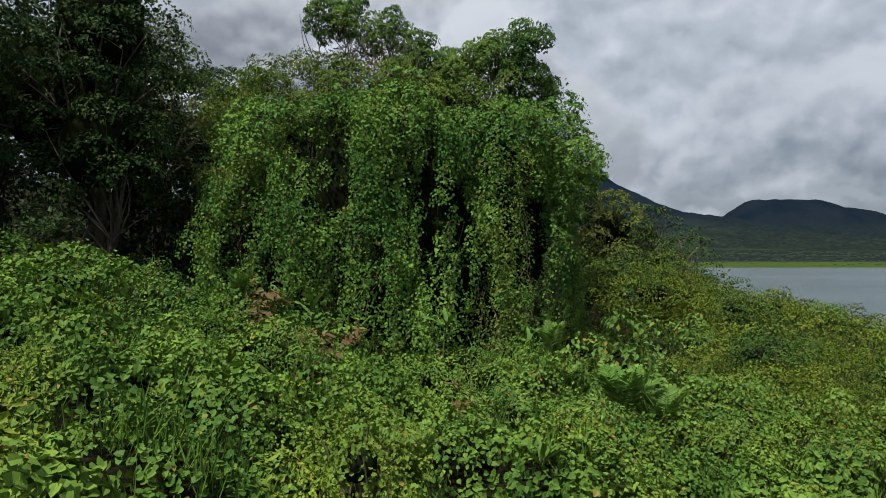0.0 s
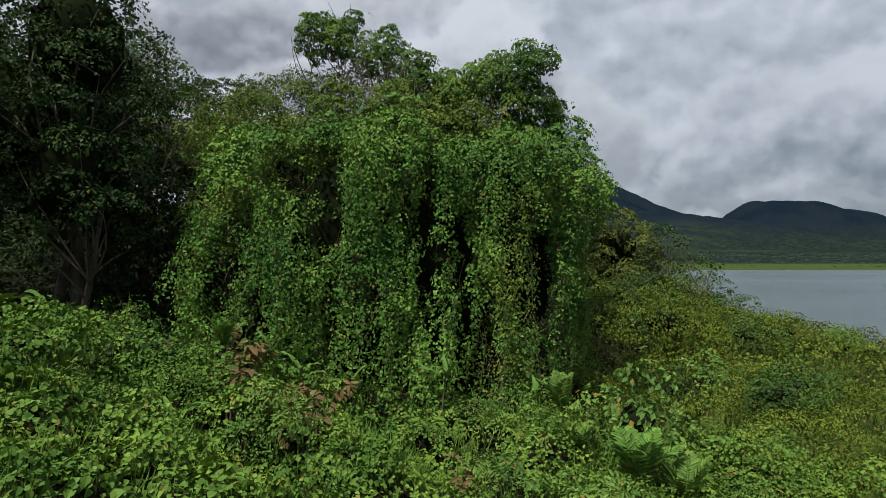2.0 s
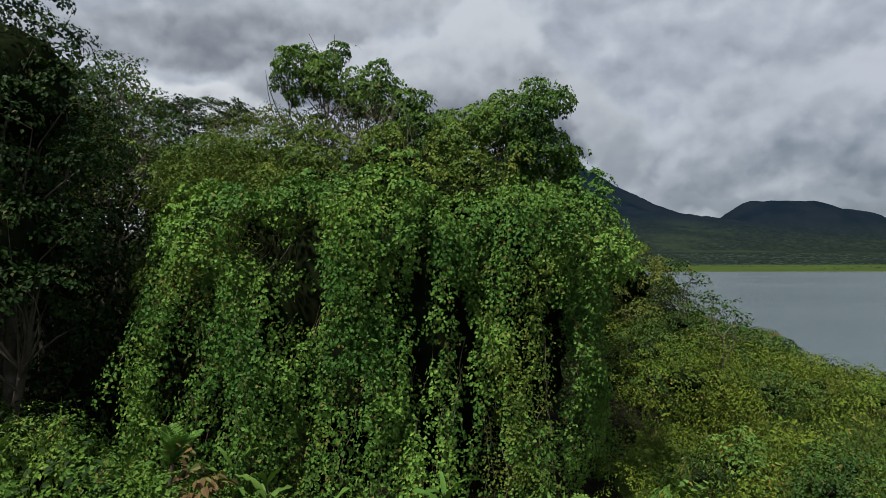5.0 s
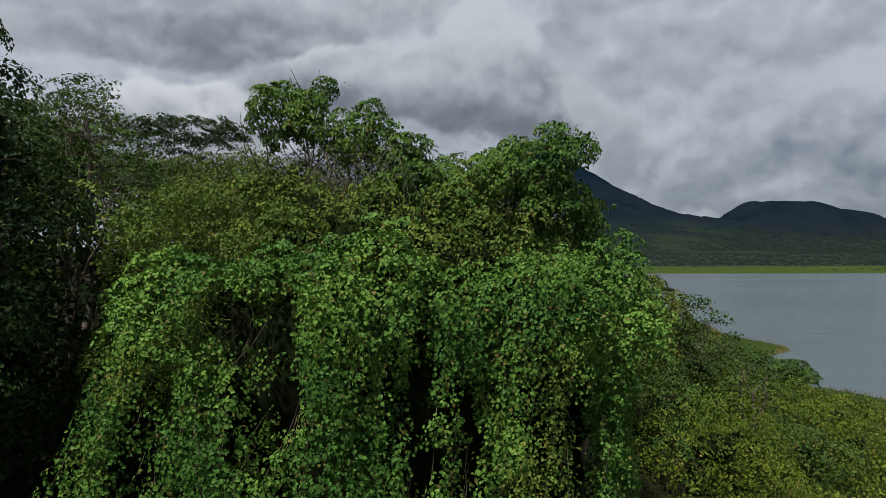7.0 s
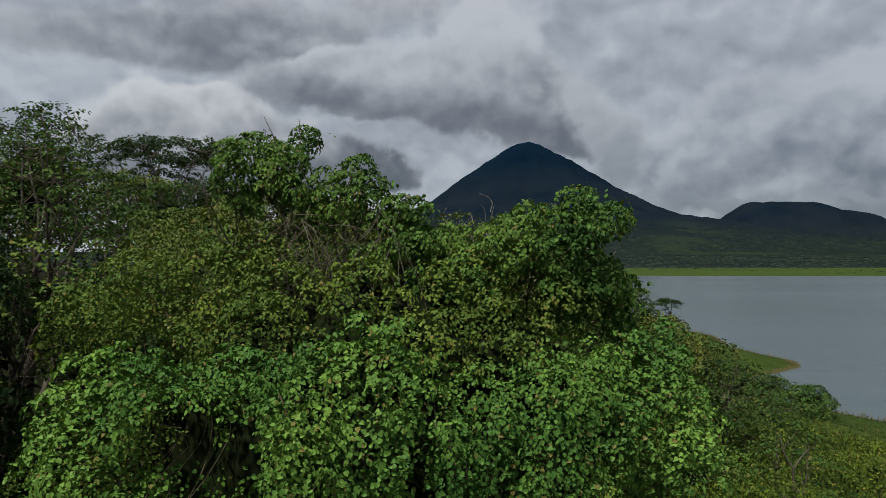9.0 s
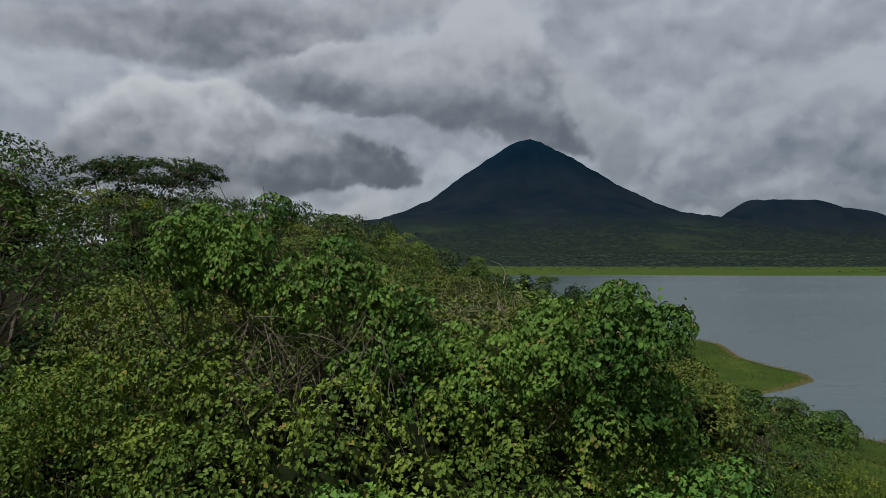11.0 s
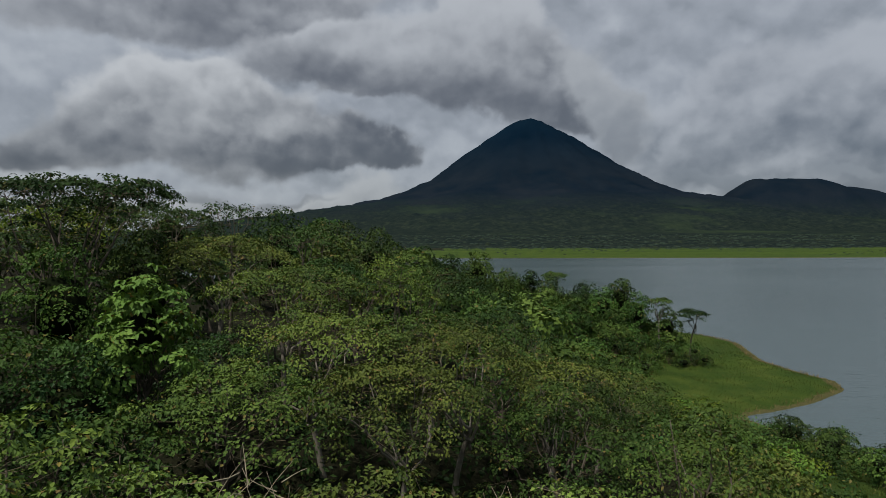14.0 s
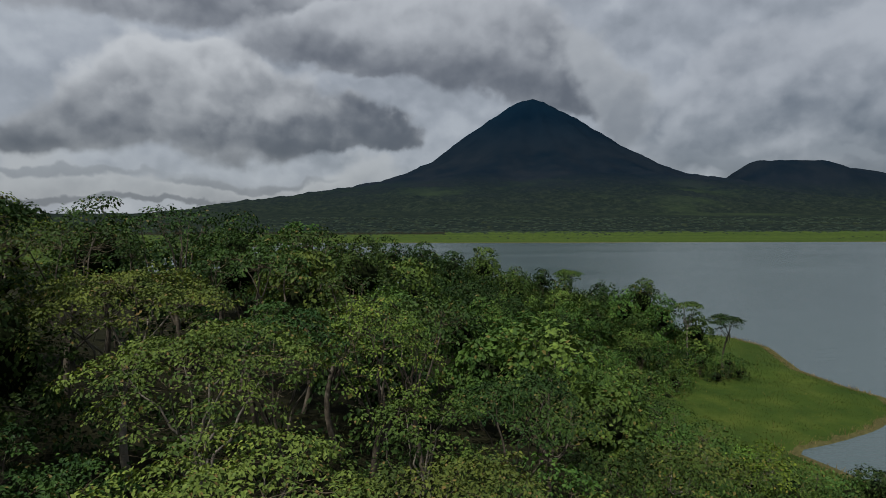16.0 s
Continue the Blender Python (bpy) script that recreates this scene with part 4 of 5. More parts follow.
# ---------------------------------------------------------------- forest trees placed one by one
DARK_L, GREEN_L = "tall dark green forest tree at the clearing's edge", "dense green tree of the forest canopy"
OLIVE_L, FLAT_L = "olive green tree with flat leafy tiers and pale limbs", "flat-topped umbrella-shaped tree above the canopy"
SPECS = [
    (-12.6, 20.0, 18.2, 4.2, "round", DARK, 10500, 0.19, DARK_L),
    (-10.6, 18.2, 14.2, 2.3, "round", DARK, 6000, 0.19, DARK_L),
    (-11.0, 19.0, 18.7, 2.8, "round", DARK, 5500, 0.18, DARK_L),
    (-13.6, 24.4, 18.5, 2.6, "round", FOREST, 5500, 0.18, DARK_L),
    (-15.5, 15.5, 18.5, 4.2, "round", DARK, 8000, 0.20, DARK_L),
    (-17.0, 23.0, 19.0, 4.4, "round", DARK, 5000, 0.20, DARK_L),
    (-11.0, 24.4, 15.8, 2.8, "dome", VINE_YELLOW, 0, 0.18, DARK_L),
    (-13.3, 28.0, 19.4, 3.1, "dome", FOREST, 0, 0.16, GREEN_L),
    (-15.6, 31.8, 21.2, 3.3, "dome", FOREST, 0, 0.16, GREEN_L),
    (-21.5, 40.0, 22.8, 3.6, "round", FOREST, 8000, 0.19, GREEN_L),
    (-17.4, 46.6, 22.6, 4.4, "umbrella", DARK, 0, 0.17, FLAT_L),
    (-25.0, 55.0, 22.0, 4.4, "spray", LIME, 0, 0.2, "bright yellow-green tree of the forest canopy"),
    (-9.4, 29.6, 16.4, 2.4, "spray", VINE_YELLOW, 0, 0.15, GREEN_L),
    (-6.0, 29.5, 15.2, 2.6, "spray", OLIVE, 0, 0.14, OLIVE_L),
    (-1.5, 31.0, 14.4, 2.6, "spray", OLIVE, 0, 0.14, OLIVE_L),
    (3.0, 31.5, 13.8, 2.4, "spray", OLIVE, 0, 0.14, OLIVE_L),
    (7.0, 34.8, 15.2, 2.0, "dome", FOREST, 0, 0.15, GREEN_L),
    (10.3, 37.0, 12.2, 2.7, "round", OLIVE, 9000, 0.15, "dense olive green tree on the slope"),
    (5.4, 28.6, 13.4, 1.7, "round", FOREST, 5500, 0.17, GREEN_L),
    (-15.2, 42.0, 19.2, 2.2, "round", FOREST, 5000, 0.19, GREEN_L),
    (-8.7, 33.0, 15.2, 2.3, "spray", FOREST, 0, 0.15, GREEN_L),
    (-11.4, 36.2, 16.2, 2.4, "round", SHADED_FOREST, 6000, 0.19, GREEN_L),
    (-14.0, 35.4, 17.3, 2.6, "spray", FOREST, 0, 0.17, GREEN_L),
    (-16.0, 50.0, 19.8, 2.6, "round", SHADED_FOREST, 5000, 0.2, GREEN_L),
    (-21.0, 50.5, 20.6, 3.2, "spray", FOREST, 0, 0.19, GREEN_L),
    (-18.6, 58.5, 21.9, 3.6, "spray", SHADED_FOREST, 0, 0.2, GREEN_L),
    (-25.5, 62.0, 22.6, 4.0, "spray", LIME, 0, 0.2, "bright yellow-green tree of the forest canopy"),
    (-6.4, 36.4, 15.8, 2.8, "spray", FOREST, 0, 0.15, OLIVE_L),
    (-1.8, 38.6, 15.6, 3.3, "spray", OLIVE, 0, 0.15, OLIVE_L),
    (4.0, 38.6, 14.8, 2.6, "dome", FOREST, 0, 0.15, OLIVE_L),
    (-4.6, 41.6, 16.9, 3.2, "spray", OLIVE, 0, 0.16, OLIVE_L),
    (-9.8, 43.4, 15.6, 2.0, "spray", SHADED_FOREST, 0, 0.17, GREEN_L),
    (-12.8, 43.6, 16.4, 2.2, "spray", SHADED_FOREST, 0, 0.18, GREEN_L),
    (-7.6, 47.6, 18.5, 3.6, "spray", OLIVE, 0, 0.16, OLIVE_L),
    (-0.8, 47.5, 16.2, 2.0, "spray", OLIVE, 0, 0.16, OLIVE_L),
    (0.4, 41.8, 16.3, 2.8, "spray", OLIVE, 0, 0.15, OLIVE_L),
    (4.6, 42.6, 14.8, 2.4, "spray", OLIVE, 0, 0.15, OLIVE_L),
    (2.8, 45.8, 14.8, 2.5, "dome", FOREST, 8000, 0.2, GREEN_L),
    (6.9, 44.5, 13.2, 2.9, "spray", OLIVE, 0, 0.16, OLIVE_L),
    (7.2, 50.5, 13.0, 2.8, "spray", FOREST, 0, 0.17, GREEN_L),
    (2.8, 51.4, 15.8, 2.6, "spray", SHADED_FOREST, 0, 0.17, GREEN_L),
    (-2.8, 53.0, 19.0, 2.5, "dome", VINE_YELLOW, 0, 0.16, "tree draped in green climbing vines"),
    (-6.8, 52.4, 18.4, 3.0, "spray", SHADED_FOREST, 0, 0.18, GREEN_L),
    (-12.4, 52.0, 20.0, 3.8, "spray", OLIVE, 0, 0.18, OLIVE_L),
    (-9.6, 59.0, 20.6, 3.0, "spray", SHADED_FOREST, 0, 0.19, GREEN_L),
    (-5.0, 58.4, 19.4, 2.6, "dome", SHADED_FOREST, 5500, 0.2, GREEN_L),
    (-1.0, 58.6, 17.8, 2.8, "spray", SHADED_FOREST, 0, 0.2, GREEN_L),
    (5.2, 57.2, 14.2, 2.8, "dome", FOREST, 5000, 0.22, GREEN_L),
    (11.5, 57.0, 10.8, 2.8, "spray", OLIVE, 0, 0.19, GREEN_L),
    (14.6, 64.5, 9.0, 2.6, "spray", FOREST, 0, 0.2, GREEN_L),
    (19.6, 66.0, 6.6, 2.2, "spray", LIME, 0, 0.2, GREEN_L),
    (16.6, 73.0, 7.8, 2.4, "spray", FOREST, 0, 0.22, GREEN_L),
    (13.6, 41.6, 10.4, 2.0, "spray", FOREST, 0, 0.17, GREEN_L),
    (11.9, 28.9, 9.8, 1.35, "dome", FOREST, 0, 0.14, "small open-crowned tree on the slope above the shore"),
    (12.6, 35.5, 11.6, 2.2, "dome", FOREST, 0, 0.16, GREEN_L),
    (17.4, 53.0, 5.8, 1.6, "round", FOREST, 3500, 0.2, GREEN_L),
    (20.8, 50.2, 5.4, 1.6, "spray", OLIVE, 0, 0.18, GREEN_L),
    (22.6, 56.2, 4.5, 1.5, "spray", FOREST, 0, 0.19, GREEN_L),
    (20.4, 44.0, 7.2, 1.8, "spray", FOREST, 0, 0.18, GREEN_L),
    (31.2, 66.0, 3.8, 2.0, "round", FOREST, 2600, 0.2, GREEN_L),
    (33.6, 69.0, 3.0, 1.9, "round", FOREST, 2400, 0.2, GREEN_L),
    (30.4, 70.4, 3.6, 2.0, "round", SHADED_FOREST, 2600, 0.2, GREEN_L),
    (35.2, 65.2, 2.8, 1.9, "round", SHADED_FOREST, 2400, 0.2, GREEN_L),
    (33.0, 62.6, 3.6, 2.0, "round", FOREST, 2600, 0.2, GREEN_L),
    (18.0, 79.0, 6.6, 2.2, "spray", FOREST, 0, 0.22, GREEN_L),
    (21.4, 76.4, 5.4, 2.1, "spray", FOREST, 0, 0.22, GREEN_L),
    (24.6, 73.8, 4.5, 2.0, "spray", LIME, 0, 0.22, GREEN_L),
    (27.4, 72.2, 3.4, 1.8, "spray", FOREST, 0, 0.22, GREEN_L),
    (14.0, 82.0, 8.4, 2.4, "spray", FOREST, 0, 0.22, GREEN_L),
    (22.4, 69.6, 5.0, 2.2, "spray", OLIVE, 0, 0.22, GREEN_L),
    (26.4, 66.6, 4.0, 1.8, "spray", FOREST, 0, 0.22, GREEN_L),
    (-29.0, 67.0, 23.2, 3.6, "round", LIME, 4500, 0.24, "bright yellow-green tree of the forest canopy"),
    (-23.5, 69.5, 23.0, 3.2, "round", SHADED_FOREST, 4200, 0.24, GREEN_L),
    (-18.5, 70.0, 22.7, 3.0, "spray", SHADED_FOREST, 0, 0.24, GREEN_L),
    (-14.0, 69.0, 22.2, 3.0, "round", SHADED_FOREST, 4200, 0.24, GREEN_L),
    (-9.6, 71.0, 21.2, 2.8, "spray", SHADED_FOREST, 0, 0.22, GREEN_L),
    (-6.0, 71.5, 20.4, 2.8, "round", SHADED_FOREST, 4200, 0.24, GREEN_L),
]
# Unseen trees added left of the view to shade the forest edge.
SPECS += [(x, y, 21.0, 4.2, "round", DARK, 5000, 0.2, DARK_L) for x, y in ((-17.5, 10.0), (-21.0, 12.5), (-14.8, 13.0))]
for i, (x, y, tz, r, style, mat, n, s, lab) in enumerate(SPECS):
    if style in ("spray", "dome"):
        near = 33 < y < 56 and -14 < x < 9
        spray_tree(x, y, tz, r, mat, lab, 200 + i, s * (0.78 if near else 0.95), 1.0 if style == "dome" else 0.3, low=0.3 if style == "dome" else 0.14, per=int((47 if near else 20) * (0.15 / s) ** 1.2), spray=(0.41 if near else 0.36) * (s / 0.15) ** 0.5, ends=7.6 * (0.15 / s) ** 1.1, tiers=0.5, gap=-0.26, bark=PALE_BARK if mat is OLIVE else BARK)
    elif style == "umbrella":
        spray_tree(x, y, tz, r, mat, lab, 200 + i, 0.17, 0.10, 5.6, 44, 0.85, -0.14, 0.44, "umbrella_tree", limbs=9, droop=0.2)
    else:
        many, fine_leaf = (1.3, 0.135) if 33 < y < 46 else (1.0, 0.16) if y < 33 else (1.0, max(0.17, s * 0.9))
        tree_at(x, y, tz, r, style, mat, int(n * many * (1.7 if x < -10 and y < 29 else 1)), fine_leaf * (0.72 if x < -10 and y < 29 else 1), lab, 200 + i, twigs=1)

# ---------------------------------------------------------------- the wood behind and the wooded point
HEAD = [
    (6.5, 127, 16.8, 3.0, "round", FOREST, GREEN_L), (1.5, 124, 16.4, 3.0, "round", DARK, GREEN_L), (15.6, 124, 13.3, 1.5, "round", DARK, "slender dark tree on the wooded point"),
    (20.6, 128, 13.3, 2.0, "umbrella", FOREST, "sparse tree with an open crown on the point"), (30.0, 119.5, 12.3, 2.8, "round", FOREST, GREEN_L),
    (24.6, 121, 11.6, 2.6, "round", DARK, GREEN_L), (34.2, 112.0, 10.2, 1.6, "umbrella", FOREST, "sparse tree with an open crown on the point"),
    (38.7, 110.5, 8.5, 2.1, "umbrella", DARK, "low umbrella-shaped tree at the tip of the point"), (31.6, 115, 10.0, 2.4, "round", FOREST, GREEN_L), (35.8, 113.5, 7.6, 2.4, "round", FOREST, GREEN_L),
    (17.0, 116, 10.6, 2.8, "round", FOREST, GREEN_L), (21.5, 114.5, 9.2, 2.4, "round", FOREST, GREEN_L), (27.0, 112.5, 7.8, 2.2, "round", FOREST, GREEN_L), (11.0, 121, 13.8, 3.0, "round", FOREST, GREEN_L), (-3.5, 123, 17.6, 3.0, "round", DARK, GREEN_L), (-8.0, 120, 18.6, 3.4, "round", FOREST, GREEN_L), (26.6, 117, 10.4, 2.4, "round", FOREST, GREEN_L), (18.5, 121, 12.0, 2.6, "round", FOREST, GREEN_L),
    (6.4, 79, 12.2, 3.2, "round", FOREST, GREEN_L), (2.8, 69, 13.6, 3.0, "round", FOREST, GREEN_L), (-3.0, 76, 18.6, 3.2, "round", FOREST, GREEN_L), (-11, 75, 21.2, 3.6, "round", FOREST, GREEN_L),
    (-9.0, 66, 19.6, 3.0, "round", OLIVE, OLIVE_L), (-3.8, 66, 16.8, 2.8, "round", FOREST, GREEN_L), (9.5, 65, 11.0, 2.8, "round", FOREST, GREEN_L), (12, 74, 9.6, 2.8, "round", FOREST, GREEN_L),
    (1.0, 86, 13.4, 3.2, "round", FOREST, GREEN_L), (-2.0, 100, 14.8, 3.4, "round", DARK, GREEN_L), (4.0, 96, 12.2, 3.0, "round", FOREST, GREEN_L), (8.5, 90, 10.4, 2.8, "round", FOREST, GREEN_L),
    (9.5, 102, 9.8, 2.8, "round", FOREST, GREEN_L), (4.0, 110, 12.4, 3.2, "round", DARK, GREEN_L), (13.5, 108, 8.6, 2.6, "round", FOREST, GREEN_L), (14.5, 82, 7.6, 2.4, "round", FOREST, GREEN_L),
]
for i, (x, y, tz, r, style, mat, lab) in enumerate(HEAD):
    if style == "umbrella":
        spray_tree(x, y, tz, r, mat, lab, 300 + i, 0.22, 0.2, 8.0, 26, 0.2, -0.4, 0.42, "umbrella_tree", bark=PALE_BARK if mat is FOREST else BARK, limbs=5, fork_at=0.58)
        continue
    tree_at(x, y, tz, r, style, mat, int(850 * r) if style == "umbrella" else int(950 * r), 0.33, lab, 300 + i, twigs=1, name="umbrella_tree" if style == "umbrella" else "tree")

# more of the wood, in copies of a few trees
models = []
for i, (style, mat) in enumerate((("round", FOREST), ("round", DARK), ("tiered", FOREST), ("round", FOREST), ("umbrella", FOREST))):
    models.append(build_tree((-60 - 8 * i, -40, float(land(-60 - 8 * i, -40))), 8.0, 3.2, style, mat, 1350, 0.42, GREEN_L, 400 + i, twigs=0))
g = np.random.default_rng(9)
spots = [(x, y, r) for x, y, _, r, *_ in SPECS] + [(x, y, r) for x, y, _, r, *_ in HEAD]
made = 0
for _ in range(6000):
    x, y = g.uniform(-48, 16), g.uniform(-5, 160)
    edge = np.interp(y, (-30, 0, 14, 20, 30, 60, 80, 100, 112, 130, 150, 165, 175), (-22, -15, -14, -14, -9, 8, 12, 14, 26, 34, 20, -8, -30))
    if x > edge or (x > -27 and 26 < y < 62) or any((x - a) ** 2 + (y - b) ** 2 < (2.2 + 0.45 * r) ** 2 for a, b, r in spots):
        continue
    z = float(land(x, y))
    s = g.uniform(0.85, 1.15) + 0.2 * (x < -12)
    spots.append((x, y, 3.2 * s))
    copy_thing(models[(0, 1, 1, 1, 2, 3)[g.integers(6)]], pose(x, y, z, 0, 0, g.uniform(0, 360)) @ Matrix.Diagonal((s, s, s * g.uniform(0.85, 1.0), 1)))
    made += 1
    if made >= 34:
        break


for _ in range(400):
    x, y = g.uniform(-6, 41), g.uniform(107, 140)
    if x > np.interp(y, (107, 110, 114, 120, 140), (22, 34, 39, 40, 36)) or any((x - a) ** 2 + (y - b) ** 2 < 4.2 for a, b, r in spots):
        continue
    s = g.uniform(0.55, 0.85) * np.interp(x, (0, 30, 40), (1.0, 0.8, 0.5))
    spots.append((x, y, 3.2 * s))
    copy_thing(models[g.integers(4)], pose(x, y, float(land(x, y)), 0, 0, g.uniform(0, 360)) @ Matrix.Diagonal((s, s, s, 1)))


# ---------------------------------------------------------------- undergrowth
def cover_height(x, y):
    """Top of the low creeper carpet."""
    x, y = np.asarray(x, float), np.asarray(y, float)
    p = np.stack([x, y], axis=-1)
    deep = np.clip((18.5 - y) / 3, 0, 1) * np.interp(x, (-12, -8, -3, 0, 2.5, 4, 6, 9, 14), (1.2, 1.5, 1.1, 0.5, 0.8, 0.35, 0.35, 0.6, 0.2))
    hollow = np.clip((11 - y) / 4, 0, 1) * np.clip((x + 2.5) / 3, 0, 1)
    deep = deep * (1 - hollow) - 0.6 * hollow
    return land(x, y) + 0.7 + deep + 0.55 * wobble(p, 3.0, 61) + 0.42 * wobble(p, 1.5, 62)


def carpet(name, label, lo, hi, pad, per, size, mat, seed, heart=True, slim=0.85, keep=None, sink=0.25, tall=0.8, hang=0.3, swell=0.45):
    """Creepers and herbs that cover the ground, in domed clumps of leaves."""
    g = np.random.default_rng(seed)
    m = int((hi[0] - lo[0]) * (hi[1] - lo[1]) / (pad * pad))
    x, y = g.uniform(lo[0], hi[0], m * 4), g.uniform(lo[1], hi[1], m * 4)
    if keep is not None:
        ok = keep(x, y)
        x, y = x[ok], y[ok]
    z = cover_height(x, y) - sink * g.uniform(0, 1, len(x)) ** 2
    c = np.stack([x, y, z], axis=-1)
    c = c[thin_out(c * np.array([1, 1, 0.4]), pad * 1.05, m)]
    m, e = len(c), 0.15
    x, y = c[:, 0], c[:, 1]
    up = unit(np.stack([-(cover_height(x + e, y) - cover_height(x - e, y)) / (2 * e), -(cover_height(x, y + e) - cover_height(x, y - e)) / (2 * e), np.ones(m)], axis=-1) + 0.25 * g.normal(size=(m, 3)))
    sp = pad * np.exp(0.25 * g.normal(size=m))
    base, nrm, tip = domes(c, up, sp, per, g, tall, hang, 0.28)
    big = np.repeat(np.clip(1.0 + swell * wobble(c[:, :2], 1.9, 66) + 0.12 * g.normal(size=m), 0.5, 1.7), per)
    L = size * g.uniform(0.7, 1.25, len(base)) * big
    ob = new(name, leaf_mesh(name, base, nrm, tip, L, L * slim, mat, heart))
    return tagged(ob, label, "undergrowth", kind="stuff")


def kinds(lo, hi, size=2.6, seed=64):
    """A rule for where one kind of plant grows among the others."""
    def rule(x, y):
        w = wobble(np.stack([x, y], axis=-1), size, seed)
        return (w > lo) & (w < hi)
    return rule


CREEP_L, HERBS_L = "bright green heart-leaved creepers that cover the clearing", "light green fine-leaved herbs among the creepers"
carpet("creeper_carpet", CREEP_L, (-11, 4.5), (7.5, 11.0), 0.21, 31, 0.090, COVER_LEAF, 71, True, 0.95, kinds(-0.5, 9))
carpet("creeper_carpet", "green creepers that cover the near part of the clearing", (-16, -12), (9, 5), 0.5, 18, 0.16, COVER_LEAF, 70, False, 0.9, lambda x, y: (x > -14 + 1.5 * np.sin(y)) & ((y < 4.6) | (x < -11)))
carpet("herb_carpet", HERBS_L, (-11, 4.5), (7.5, 11.0), 0.20, 56, 0.085, FRESH, 78, False, 0.5, kinds(-9, -0.25), 0.2, 1.0, 0.0)
carpet("creeper_carpet", "green creepers at the foot of the vine-hung tree", (-14, 11), (9, 18.2), 0.24, 44, 0.09, COVER_LEAF, 74, False, 0.95, kinds(-0.3, 9))
carpet("herb_carpet", "fine-leaved herbs at the foot of the vine-hung tree", (-14, 11), (9, 18.2), 0.24, 50, 0.09, PALE, 79, False, 0.4, kinds(-9, -0.2), 0.2, 1.0, 0.1)
carpet("slope_herbs", "low yellow-green herbs and creepers on the slope", (3, 8), (26, 24), 0.31, 46, 0.082, LIME, 72, False, 0.6, lambda x, y: (x > 2 + 0.12 * y) & (y > 13 - 0.2 * x), swell=0.3)
carpet("slope_herbs", "low green herbs and creepers on the slope", (4, 23), (27, 42), 0.5, 34, 0.13, LIME, 76, False, 0.6, lambda x, y: x > 2 + 0.12 * y)
carpet("shade_herbs", "herbs under the trees, shade put into their leaf colour", (-24, 14), (-6.5, 30), 0.5, 20, 0.2, DARK, 73, False, 0.6)
carpet("shade_herbs", "undergrowth on the forest floor, shade put into its leaf colour", (-24, 27), (9, 62), 0.8, 18, 0.28, DARK, 75, False, 0.6, None, 0.3)


def bush(x, y, topz, rx, rz, mat, n, size, label, seed, name="shrub", heart=False, slim=0.6, clumps=10, group="shrubs of the clearing"):
    """A shrub of many leafy shoots on thin stems."""
    g = np.random.default_rng(seed)
    z = float(land(x, y))
    t = thing(name, (x, y, z), label, "shrub", group)
    h = topz - z
    balls = []
    clumps = clumps + 6 if rx > 1.5 else clumps
    for i in range(clumps):
        a, q = 2.4 * i + g.uniform(-0.4, 0.4), math.sqrt((i + 0.3) / clumps)
        s = rx * g.uniform(0.28, 0.48)
        balls.append((rx * 0.8 * q * math.cos(a), rx * 0.8 * q * math.sin(a), h - rz * (0.3 + 0.8 * q * g.uniform(0.5, 1.2)), s, s, s * min(1.3, rz / rx) * 0.85))
    lines = [(curve_line((g.normal() * 0.1, g.normal() * 0.1, -0.2), b[:3], 0.05, 0.08, 4, g), np.linspace(0.03, 0.012, 4)) for b in balls]
    part("stem", tubes("stem", lines, STEM, 3), t, "", "stuff")
    part("inner_shade", core_mesh([(*q[:3], q[3] * 0.8, q[4] * 0.8, q[5] * 0.8) for q in balls], g, 0.55), t, "near-black body standing in for shade inside the shrub")
    part("foliage", leaves_for("foliage", balls, n, size, mat, g, heart=heart, slim=slim, per=22, low=-0.7), t)
    return t


